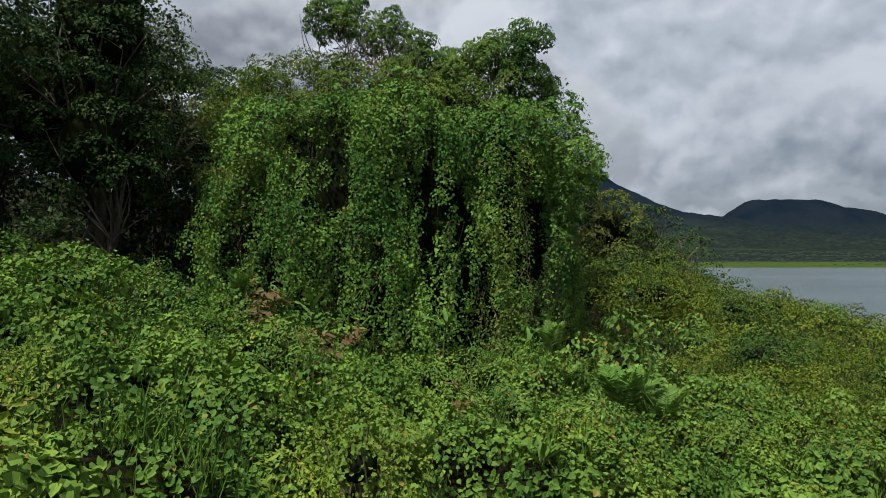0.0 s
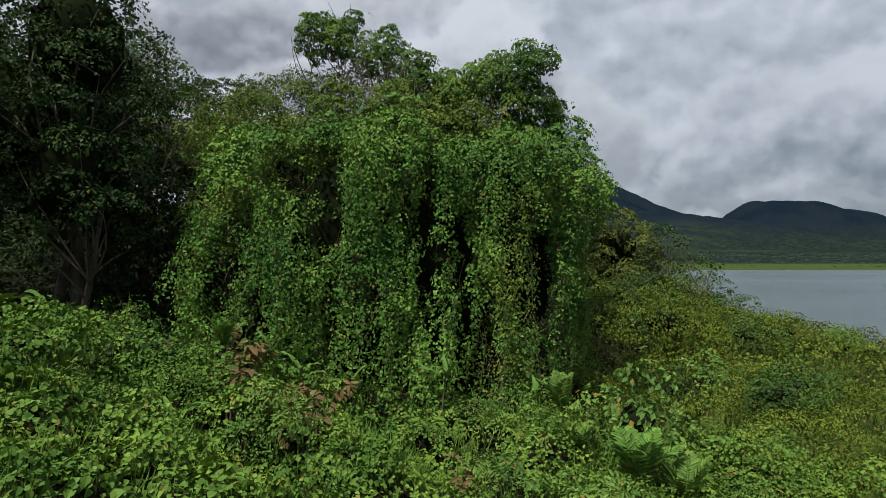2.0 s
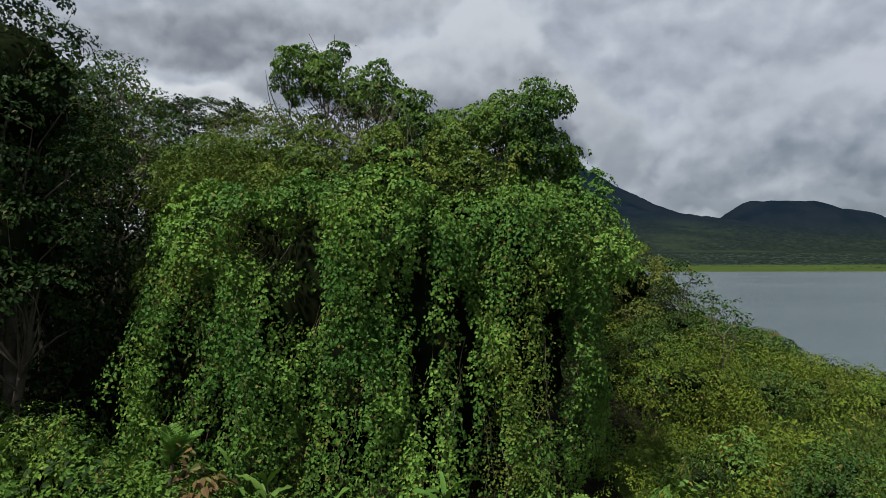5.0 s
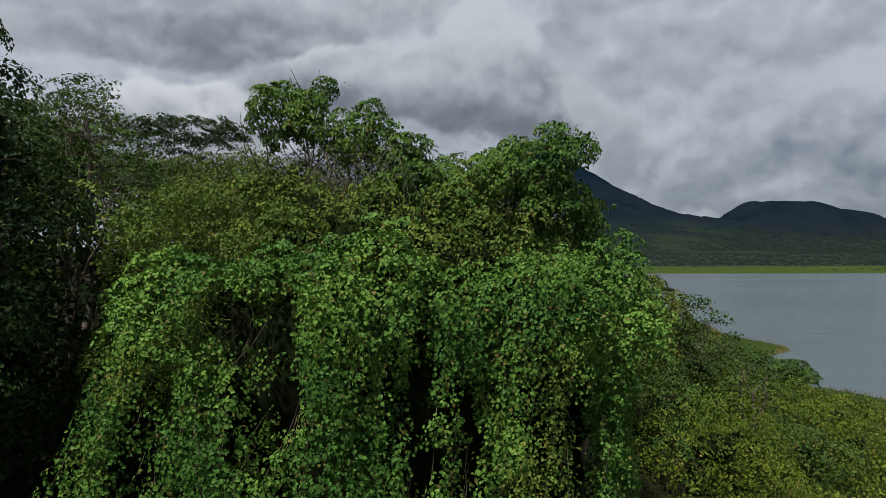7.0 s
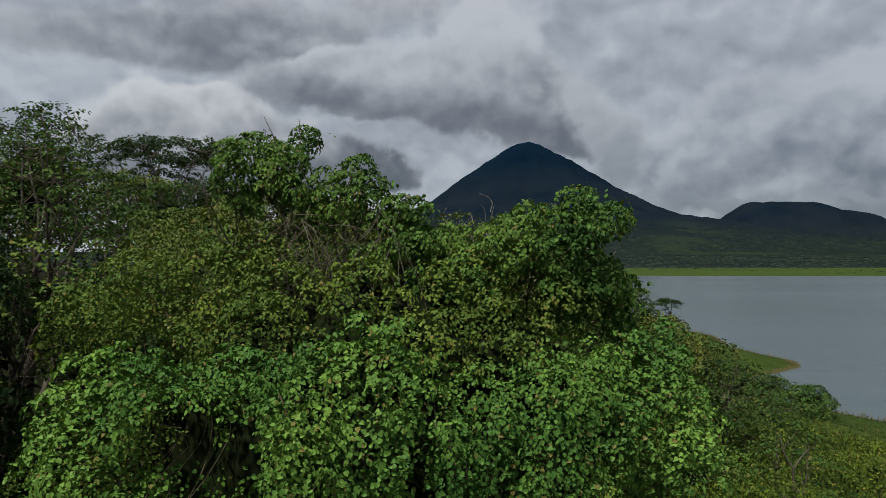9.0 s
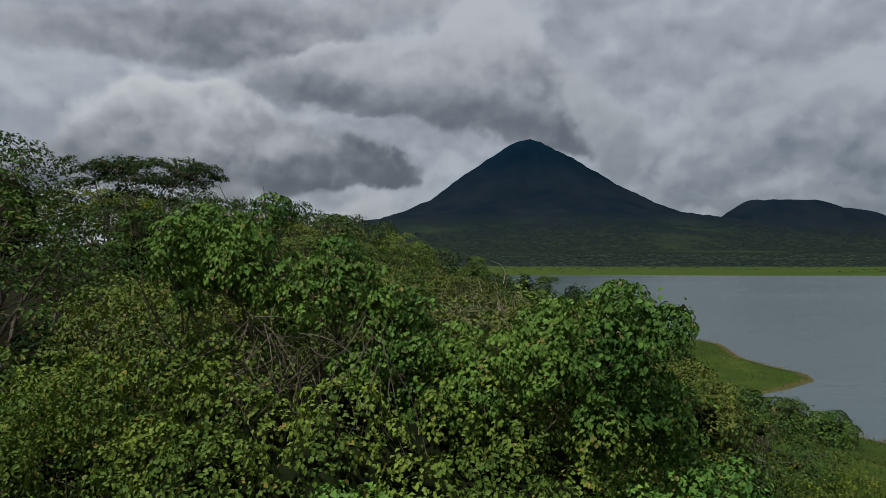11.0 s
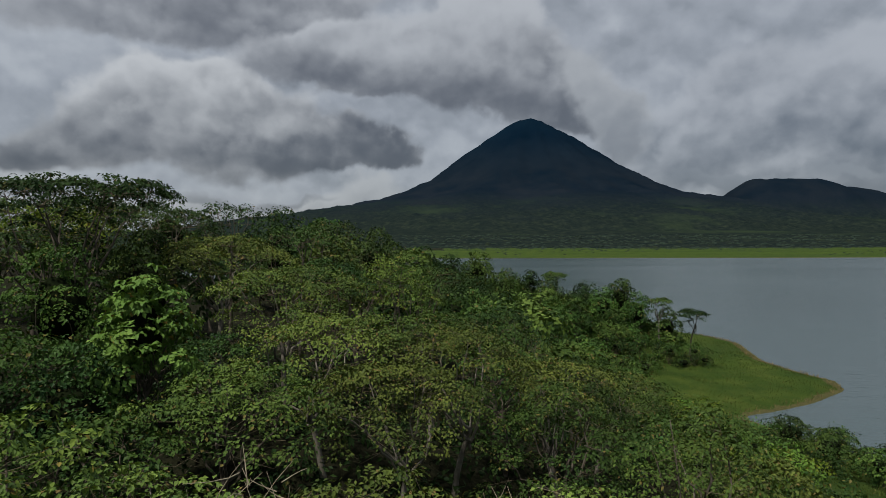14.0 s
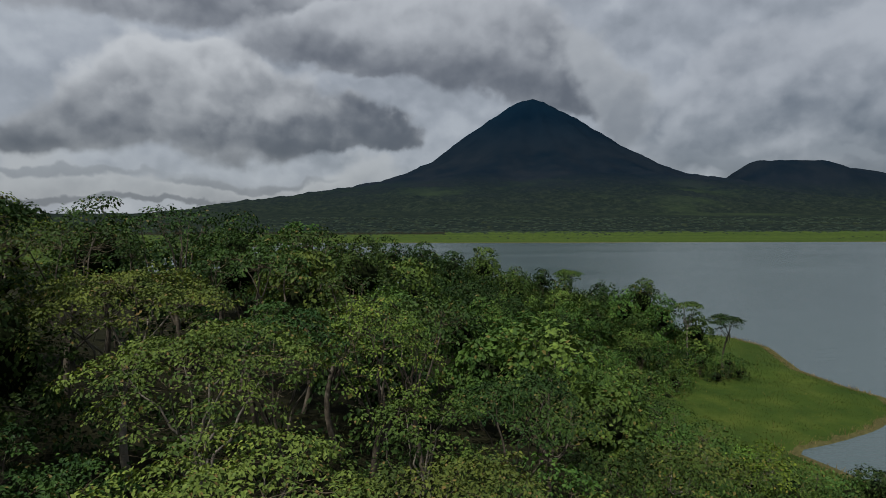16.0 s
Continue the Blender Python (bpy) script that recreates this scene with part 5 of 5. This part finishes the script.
BUSH_L, PALE_L = "leafy green shrub overgrown by creepers", "light green shrub with fine drooping leaves"
BUSHES = [
    (4.75, 15.8, 6.9, 1.35, 2.3, PALE, 5200, 0.23, PALE_L, False), (9.4, 22.6, 6.0, 1.1, 1.7, PALE, 3400, 0.2, PALE_L, False),
    (-0.9, 6.5, 6.8, 0.75, 1.3, FRESH, 2400, 0.075, "yellow-green broad-leaved bush close by", True), (-3.3, 15.2, 6.7, 1.1, 1.4, COVER_LEAF, 1800, 0.16, BUSH_L, True),
    (-5.8, 14.6, 6.9, 1.3, 1.2, COVER_LEAF, 2600, 0.12, BUSH_L, True), (-2.2, 10.0, 6.2, 1.2, 1.2, COVER_LEAF, 1800, 0.14, BUSH_L, True),
    (-8.0, 12.8, 6.7, 1.5, 1.0, COVER_LEAF, 2600, 0.14, BUSH_L, True), (-10.6, 14.2, 7.6, 1.4, 1.4, COVER_LEAF, 2400, 0.14, BUSH_L, True),
    (2.4, 12.6, 4.9, 1.3, 1.0, COVER_LEAF, 2200, 0.12, BUSH_L, True), (7.2, 14.4, 4.5, 1.1, 1.0, COVER_LEAF, 2000, 0.12, BUSH_L, True),
    (10.8, 20.6, 5.6, 1.2, 1.2, FOREST, 2600, 0.13, BUSH_L, True), (12.5, 22.5, 5.6, 1.4, 1.3, FOREST, 2600, 0.13, BUSH_L, True),
    (9.5, 27.0, 8.2, 2.4, 2.4, LIME, 6500, 0.15, BUSH_L, False), (11.0, 28.0, 7.6, 1.6, 1.6, LIME, 4200, 0.15, BUSH_L, False), (9.4, 31.2, 8.4, 2.0, 2.0, FOREST, 4600, 0.15, BUSH_L, False),
    (14.4, 29.5, 6.6, 1.6, 1.5, FOREST, 3200, 0.15, BUSH_L, False), (16.0, 31.5, 5.8, 1.5, 1.3, FOREST, 2600, 0.15, BUSH_L, False), (19.4, 32.5, 5.7, 2.1, 1.8, OLIVE, 3200, 0.15, "grey-green shrub near the shore", False),
    (22.4, 33.0, 5.3, 2.0, 1.7, OLIVE, 2600, 0.15, "grey-green shrub near the shore", False), (17.5, 26.0, 4.6, 1.4, 1.0, OLIVE, 2200, 0.14, BUSH_L, False),
    (12.2, 34.5, 9.2, 1.8, 1.8, FOREST, 3600, 0.16, BUSH_L, False), (15.0, 40.0, 7.6, 1.7, 1.6, FOREST, 2400, 0.17, BUSH_L, False), (12.0, 44.0, 9.6, 2.0, 1.8, OLIVE, 3000, 0.18, BUSH_L, False),
    (15.5, 46.0, 7.4, 1.8, 1.5, FOREST, 2600, 0.18, BUSH_L, False), (14.2, 51.0, 8.2, 2.0, 1.6, OLIVE, 2600, 0.19, BUSH_L, False), (18.6, 54.0, 6.4, 1.9, 1.4, FOREST, 2400, 0.19, BUSH_L, False),
    (18.2, 61.5, 6.8, 2.2, 1.8, FOREST, 2600, 0.2, BUSH_L, False), (22.0, 63.0, 5.2, 2.0, 1.5, FOREST, 2200, 0.2, BUSH_L, False), (25.5, 61.0, 4.0, 1.8, 1.2, LIME, 2000, 0.2, BUSH_L, False),
    (16.0, 69.0, 7.2, 2.2, 1.8, FOREST, 2400, 0.2, BUSH_L, False), (20.0, 71.0, 5.0, 1.9, 1.3, FOREST, 2000, 0.2, BUSH_L, False), (24.0, 69.5, 4.0, 1.8, 1.3, FOREST, 1800, 0.2, BUSH_L, False),
    (29.0, 63.0, 3.0, 1.6, 1.2, FOREST, 1600, 0.2, BUSH_L, False), (17.0, 38.0, 6.4, 1.6, 1.2, FOREST, 2200, 0.17, BUSH_L, False),
    (34.0, 107.5, 3.6, 1.6, 1.6, FOREST, 1200, 0.26, BUSH_L, False), (30.0, 108.5, 4.4, 1.8, 1.6, FOREST, 1200, 0.26, BUSH_L, False), (26.0, 107.0, 4.8, 1.8, 1.8, DARK, 1200, 0.26, BUSH_L, False), (38.0, 108.0, 3.4, 1.6, 1.6, FOREST, 1100, 0.26, BUSH_L, False),
    (19.0, 101.0, 5.0, 1.9, 1.6, FOREST, 1300, 0.26, BUSH_L, False), (16.5, 92.0, 5.6, 1.9, 1.6, FOREST, 1300, 0.26, BUSH_L, False),
]
gs = np.random.default_rng(33)
for _ in range(60):
    bx, by = gs.uniform(6, 26), gs.uniform(13, 40)
    if bx < 4.5 + 0.14 * by or (bx > 20 and by > 34) or any((bx - q[0]) ** 2 + (by - q[1]) ** 2 < 2.2 for q in BUSHES):
        continue
    rx = gs.uniform(0.7, 1.3)
    BUSHES.append((bx, by, float(land(bx, by)) + 0.9 + rx * gs.uniform(0.7, 1.1), rx, rx * 1.1, (FOREST, COVER_LEAF, LIME, FOREST)[gs.integers(4)], int(1100 * rx), 0.16, BUSH_L, False))
for _ in range(90):
    bx, by = gs.uniform(10, 31), gs.uniform(40, 78)
    if bx > np.interp(by, (40, 60, 64, 68, 78), (19, 22, 29, 30, 22)) or any((bx - q[0]) ** 2 + (by - q[1]) ** 2 < 4.0 for q in BUSHES):
        continue
    rx = gs.uniform(1.0, 1.8)
    BUSHES.append((bx, by, float(land(bx, by)) + 0.9 + rx * gs.uniform(0.7, 1.1), rx, rx * 1.1, (FOREST, FOREST, LIME, COVER_LEAF)[gs.integers(4)], int(650 * rx), 0.25, BUSH_L, False))
for bx, by in ((17, 104), (20, 106), (23, 104.5), (25, 109), (28, 106), (31, 106.5), (33, 109.5), (36, 107), (40, 109), (15, 99), (18, 96.5), (21, 101.5), (12, 88), (14, 84), (17, 80)):
    BUSHES.append((bx, by, float(land(bx, by)) + gs.uniform(2.0, 3.2), gs.uniform(1.6, 2.2), 2.0, (FOREST, DARK, FOREST)[gs.integers(3)], 1000, 0.3, BUSH_L, False))
for _ in range(300):
    by = gs.uniform(82, 109)
    bx = gs.uniform(6, np.interp(by, (82, 90, 100, 109), (15, 21, 28, 36)))
    if any((bx - q[0]) ** 2 + (by - q[1]) ** 2 < 3.6 for q in BUSHES):
        continue
    rx = gs.uniform(1.0, 1.9)
    BUSHES.append((bx, by, float(land(bx, by)) + gs.uniform(1.4, 3.0), rx, rx * 1.2, (FOREST, FOREST, SHADED_FOREST, OLIVE)[gs.integers(4)], int(430 * rx), 0.3, BUSH_L, False))
BUSHES += [(x, y, tz, 1.7, 2.8, SHADED_LEAF, 2600, 0.2, "understorey shrub with forest shade put into its leaf colour", False) for x, y, tz in (
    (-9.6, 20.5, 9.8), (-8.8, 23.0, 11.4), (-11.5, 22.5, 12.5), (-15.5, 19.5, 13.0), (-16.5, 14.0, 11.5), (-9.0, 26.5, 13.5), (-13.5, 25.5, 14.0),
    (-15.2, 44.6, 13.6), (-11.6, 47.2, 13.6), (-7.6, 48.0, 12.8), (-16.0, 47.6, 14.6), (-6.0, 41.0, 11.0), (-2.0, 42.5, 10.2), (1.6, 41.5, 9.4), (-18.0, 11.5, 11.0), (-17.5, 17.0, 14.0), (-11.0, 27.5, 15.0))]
for i, (x, y, tz, rx, rz, mat, n, s, lab, heart) in enumerate(BUSHES):
    near = y < 46 and mat is not SHADED_LEAF
    if y < 20 and x > -12 and mat is not SHADED_LEAF:
        tz = max(tz, float(cover_height(x, y)) + 0.55 * rz)
    bush(x, y, tz, rx, rz, mat, int(n * (0.95 if near else 0.5)), s * (0.72 if near else 1), lab, 500 + i, heart=False, slim=0.9 if heart else 0.62)


# ---------------------------------------------------------------- single plants with long leaves
def blade_mesh(name, length, width, droop, mat, g):
    """One long leaf with a channelled midrib that arches over."""
    n = 9
    u = np.linspace(0, 1, n)
    w = width * np.sin(np.pi * np.clip(u * 0.93 + 0.05, 0, 1)) ** 0.75 / 2
    ang = np.cumsum(np.full(n, droop / n)) + 0.25
    step = length / (n - 1)
    px = np.concatenate([[0], np.cumsum(np.sin(ang[:-1]) * step)])
    pz = np.concatenate([[0], np.cumsum(np.cos(ang[:-1]) * step)])
    V = np.concatenate([np.stack([px, s * w, pz + abs(s) * w * 0.35 + 0.02 * g.normal(size=n) * abs(s) * (w > 0)], axis=-1) for s in (-1, 0, 1)])
    i = np.arange(n - 1)
    q = np.concatenate([np.stack([i + a, i + a + 1, i + a + n + 1, i + a + n], axis=-1) for a in (0, n)])
    return raw_mesh(name, V, [q], mat, True)


def long_leaved(x, y, topz, count, length, width, mat, label, seed):
    """A clump of long arching leaves, each one a part."""
    g = np.random.default_rng(seed)
    z = float(land(x, y))
    t = thing("long_leaved_herb", (x, y, z), label, "plant", "herbs of the clearing")
    kinds = [blade_mesh("leaf", length * s, width * s, dr, mat, g) for s, dr in ((1.0, 1.3), (0.85, 1.8), (0.7, 0.8))]
    stalk = max(0.1, topz - z - length * 0.55)
    part("stem", tubes("stem", [(curve_line((0, 0, -0.1), (0, 0, stalk), 0, 0.03, 4, g), np.linspace(0.03, 0.018, 4))], STEM, 5), t)
    for k in range(count):
        lf = part("leaf", kinds[k % 3], t)
        lf.matrix_basis = pose(0, 0, stalk * g.uniform(0.75, 1.0), g.uniform(-15, 15), g.uniform(-10, 20), 360 * k / count + g.uniform(-25, 25))


def large_leaved_tree(x, y, topz, radius, label, seed):
    """A small tree with rosettes of large drooping leaves, each leaf a part."""
    g = np.random.default_rng(seed)
    t = tree_at(x, y, topz - 0.2, radius * 0.9, "round", PALE, 3600, 0.2, label, seed, name="large_leaved_tree", twigs=1)
    top = topz - float(land(x, y))
    kinds = [blade_mesh("leaf", 0.46 * s, 0.18 * s, dr, PALE, g) for s, dr in ((1.0, 1.5), (0.85, 1.9), (0.75, 1.2), (0.9, 1.7))]
    for k in range(46):
        a, q = 2.4 * k, math.sqrt((k + 0.5) / 46)
        rr = radius * (0.15 + 0.8 * q)
        c = (rr * math.cos(a), rr * math.sin(a), top - 0.1 - radius * 1.8 * q ** 1.8 + 0.25 * g.normal())
        for i in range(6):
            lf = part("leaf", kinds[(k + i) % 4], t)
            lf.matrix_basis = pose(c[0], c[1], c[2], g.uniform(-15, 15), g.uniform(15, 50), 60 * i + g.uniform(-20, 20))


large_leaved_tree(-10.2, 38.6, 18.2, 1.6, "small tree with large pale green drooping leaves", 260)


def palm(x, y, topz, count, length, mat, label, seed):
    """A small palm: feathered fronds that rise from one point."""
    g = np.random.default_rng(seed)
    z = float(land(x, y))
    t = thing("small_palm", (x, y, z), label, "palm", "palms of the clearing")
    foot = max(0.2, topz - z - length * 0.6)
    part("stem", tubes("stem", [(curve_line((0, 0, -0.1), (0, 0, foot), 0, 0.02, 4, g), np.linspace(0.06, 0.05, 4))], STEM, 6), t)
    for k in range(count):
        dr = g.uniform(0.45, 1.1)
        n = 22
        u = np.linspace(0.1, 1, n)
        ang = 0.12 + dr * u
        step = length / n
        px, pz = np.cumsum(np.sin(ang) * step), np.cumsum(np.cos(ang) * step)
        base = np.stack([px, 0 * px, pz], axis=-1)
        along = np.stack([np.sin(ang), 0 * ang, np.cos(ang)], axis=-1)
        up = np.stack([-np.cos(ang), 0 * ang, np.sin(ang)], axis=-1)
        B, N, T = [], [], []
        for s in (-1, 1):
            B.append(base)
            N.append(up + 0.15 * g.normal(size=base.shape))
            T.append(unit(along * 0.65 + np.array([0, s, 0.0]) * 0.9 + up * 0.15 + 0.06 * g.normal(size=base.shape)) + np.array([0, 0, -0.12]))
        L = np.tile(length * 0.34 * np.sin(np.pi * (0.15 + 0.8 * u)) + 0.03, 2)
        fr = part("frond", leaf_mesh("frond", np.concatenate(B), np.concatenate(N), np.concatenate(T), L, np.full(2 * n, length * 0.06), mat, False), t)
        fr.matrix_basis = pose(0, 0, foot, 0, g.uniform(-8, 8), 360 * k / count + g.uniform(-20, 20))
        part("rib", tubes("rib", [(base, np.linspace(0.014, 0.004, n))], mat, 4), fr)


HERB_L = "herb with long arching green leaves among creepers"
for i, (x, y, tz, n, ln, w, mat) in enumerate((
        (-8.1, 14.0, 7.3, 7, 1.2, 0.2, PALE), (-10.2, 14.6, 8.0, 7, 1.3, 0.22, PALE), (-9.3, 15.4, 7.7, 6, 1.2, 0.2, VINE), (-3.4, 15.6, 7.2, 6, 0.9, 0.2, PALE),
        (0.1, 16.3, 6.8, 6, 0.9, 0.17, VINE), (-5.2, 12.9, 6.5, 6, 0.9, 0.16, VINE), (-2.2, 15.9, 6.5, 6, 0.7, 0.24, PALE), (2.4, 16.6, 6.2, 6, 0.8, 0.15, VINE),
        (-4.3, 16.3, 7.3, 5, 0.9, 0.18, PALE), (-6.4, 16.0, 7.2, 6, 0.9, 0.15, VINE), (-0.9, 8.2, 5.9, 7, 0.6, 0.14, COVER_LEAF), (1.6, 9.8, 4.9, 7, 0.7, 0.13, COVER_LEAF))):
    long_leaved(x, y, max(tz, float(cover_height(x, y)) + 0.72 * ln), n, ln, w, mat, HERB_L, 700 + i)
for i, (x, y, tz, n, ln, mat, lab) in enumerate((
        (4.0, 13.4, 5.2, 8, 1.3, VINE, "small dark green palm with upright fronds"), (4.8, 13.0, 4.5, 6, 1.1, PALE, "light green palm with drooping fronds"),
        (-0.5, 8.9, 5.2, 9, 1.0, PALE, "light green palm with drooping fronds"), (3.0, 14.8, 5.2, 7, 0.9, PALE, "small pale feathery palm"), (-8.6, 15.0, 7.6, 7, 1.1, PALE, "small pale feathery palm"),
        (-5.6, 16.4, 7.4, 6, 0.9, VINE, "small green palm at the foot of the vines"), (2.9, 15.9, 6.0, 6, 0.9, PALE, "small pale feathery palm"))):
    palm(x, y, max(tz, float(cover_height(x, y)) + 0.4 * ln), n, ln, mat, lab, 740 + i)
for i, (x, y) in enumerate(((-3.0, 14.8), (-4.4, 14.6), (-2.3, 15.3), (-3.7, 15.2), (-5.0, 15.3), (-2.7, 13.8), (0.4, 12.5))):
    bush(x, y, float(cover_height(x, y)) + 0.75, 0.42, 0.7, RED_LEAF, 110, 0.19, "young shrub with reddish brown leaves", 760 + i, clumps=4, heart=True)

# pale bare limb above the shore shrubs
limb = thing("bare_limb", (11.7, 28.3, float(land(11.7, 28.3))), "pale bare forked branch rising from green shrubs", "branch")
lz = float(land(11.7, 28.3))
for a, c, r1, r2 in (((0, 0, 0), (-0.15, 0, 8.0 - lz), 0.09, 0.06), ((-0.15, 0, 7.95 - lz), (-0.55, 0.1, 9.0 - lz), 0.055, 0.03), ((-0.15, 0, 7.95 - lz), (0.45, 0.1, 8.6 - lz), 0.05, 0.025), ((-0.4, 0.07, 8.6 - lz), (0.1, 0.1, 9.2 - lz), 0.03, 0.012)):
    part("branch", tubes("branch", [(curve_line(a, c, 0, 0.06, 6), np.linspace(r1 * 0.6, r2 * 0.6, 6))], BARK, 6), limb)


# ---------------------------------------------------------------- grass on the low point
def grass(name, label, n, keep, lo, hi, tall, mat, seed, wide=0.05):
    g = np.random.default_rng(seed)
    x, y = g.uniform(lo[0], hi[0], n * 3), g.uniform(lo[1], hi[1], n * 3)
    ok = keep(x, y)
    x, y = x[ok][:n], y[ok][:n]
    b = np.stack([x, y, land(x, y) - 0.03], axis=-1)
    if not tall:
        tall = 0.55
        b[:, 2] = cover_height(x, y) - 0.25
    tip = unit(np.array([0.1, 0, 1.0]) + g.normal(size=b.shape) * 0.35)
    nrm = unit(g.normal(size=b.shape) + np.array([0, -0.6, 0.3]))
    L = tall * g.uniform(0.5, 1.2, len(b)) * (1 + 0.45 * wobble(np.stack([x, y], axis=-1), 6.0, 91))
    ob = new(name, leaf_mesh(name, b, nrm, tip, L, np.full(len(b), wide), mat, False))
    return tagged(ob, label, "grass", kind="stuff")


dry_land = lambda x, y: (np.interp(y, SHORE_Y, SHORE_X) - x > 0.4)
margin = lambda x, y: np.abs(np.interp(y, SHORE_Y, SHORE_X) - x - 0.6) < 0.8
grass("grass", "green grass on the low point by the lake", 27000, dry_land, (14, 40), (57, 140), 0.22, GRASS, 81, 0.08)
grass("grass", "rough grass on the slope above the shore", 16000, lambda x, y: x > 5 + 0.1 * y, (6, 8), (40, 45), 0.65, GRASS, 82, 0.08)
grass("grass", "wispy grass tufts among the creepers", 9000, lambda x, y: wobble(np.stack([x, y], axis=-1), 2.0, 95) > 0.1, (-9, 4.5), (9, 17), 0.0, COVER_LEAF, 84, 0.022)
grass("reeds", "straw-coloured reeds along the water's edge", 7000, margin, (28, 55), (60, 142), 0.6, REED, 83, 0.06)


# ---------------------------------------------------------------- far woods
def far_woods():
    g = np.random.default_rng(15)
    n = 3900
    y = 785 + 480 * g.uniform(0, 1, n) ** 1.3
    x = y * g.uniform(-0.9, 0.86, n)
    low = g.uniform(size=n) < 0.30
    y = np.where(low, 790 - 170 * g.uniform(size=n) ** 1.8, y)
    x = np.where(low, y * g.uniform(-0.9, 0.86, n), x)
    ok = wobble(np.stack([x, y], axis=-1), 220, 19) > -0.5 - (y - 785) / 500
    x, y = x[ok], y[ok]
    n = len(x)
    low = low[ok]
    z = np.where(low, land(x, y), np.maximum(far_land(x, y), 2.8))
    r = g.uniform(2.4, 5.6, n)
    r = np.where(low, r * 0.4, r)
    h = r * g.uniform(0.3, 0.6, n)
    rings = ((0.75, 0.0), (1.0, 0.35), (0.72, 0.78), (0.0, 1.0))
    V = []
    ang = np.linspace(0, 2 * np.pi, 6, endpoint=False)
    for q, hz in rings[:3]:
        for a in ang:
            w = g.uniform(0.6, 1.35, n)
            V.append(np.stack([x + r * q * w * np.cos(a), y + r * q * w * np.sin(a), z - 0.3 * r + h * 1.3 * hz * g.uniform(0.85, 1.15, n)], axis=-1))
    V.append(np.stack([x, y, z - 0.3 * r + h * 1.35], axis=-1))
    V = np.stack(V, axis=1)
    q, t3 = [], []
    for k in range(2):
        for i in range(6):
            j = (i + 1) % 6
            q.append((k * 6 + i, k * 6 + j, k * 6 + 6 + j, k * 6 + 6 + i))
    for i in range(6):
        t3.append((12 + i, 12 + (i + 1) % 6, 18))
    base = (np.arange(n) * 19)[:, None, None]
    me = raw_mesh("far_woods", V.reshape(-1, 3), [(base + np.array(q)[None]).reshape(-1, 4), (base + np.array(t3)[None]).reshape(-1, 3)], FAR_LEAF, True)
    tagged(new("far_woods", me), "dark woodland on the far shore below the volcano", "woodland", kind="stuff")


far_woods()
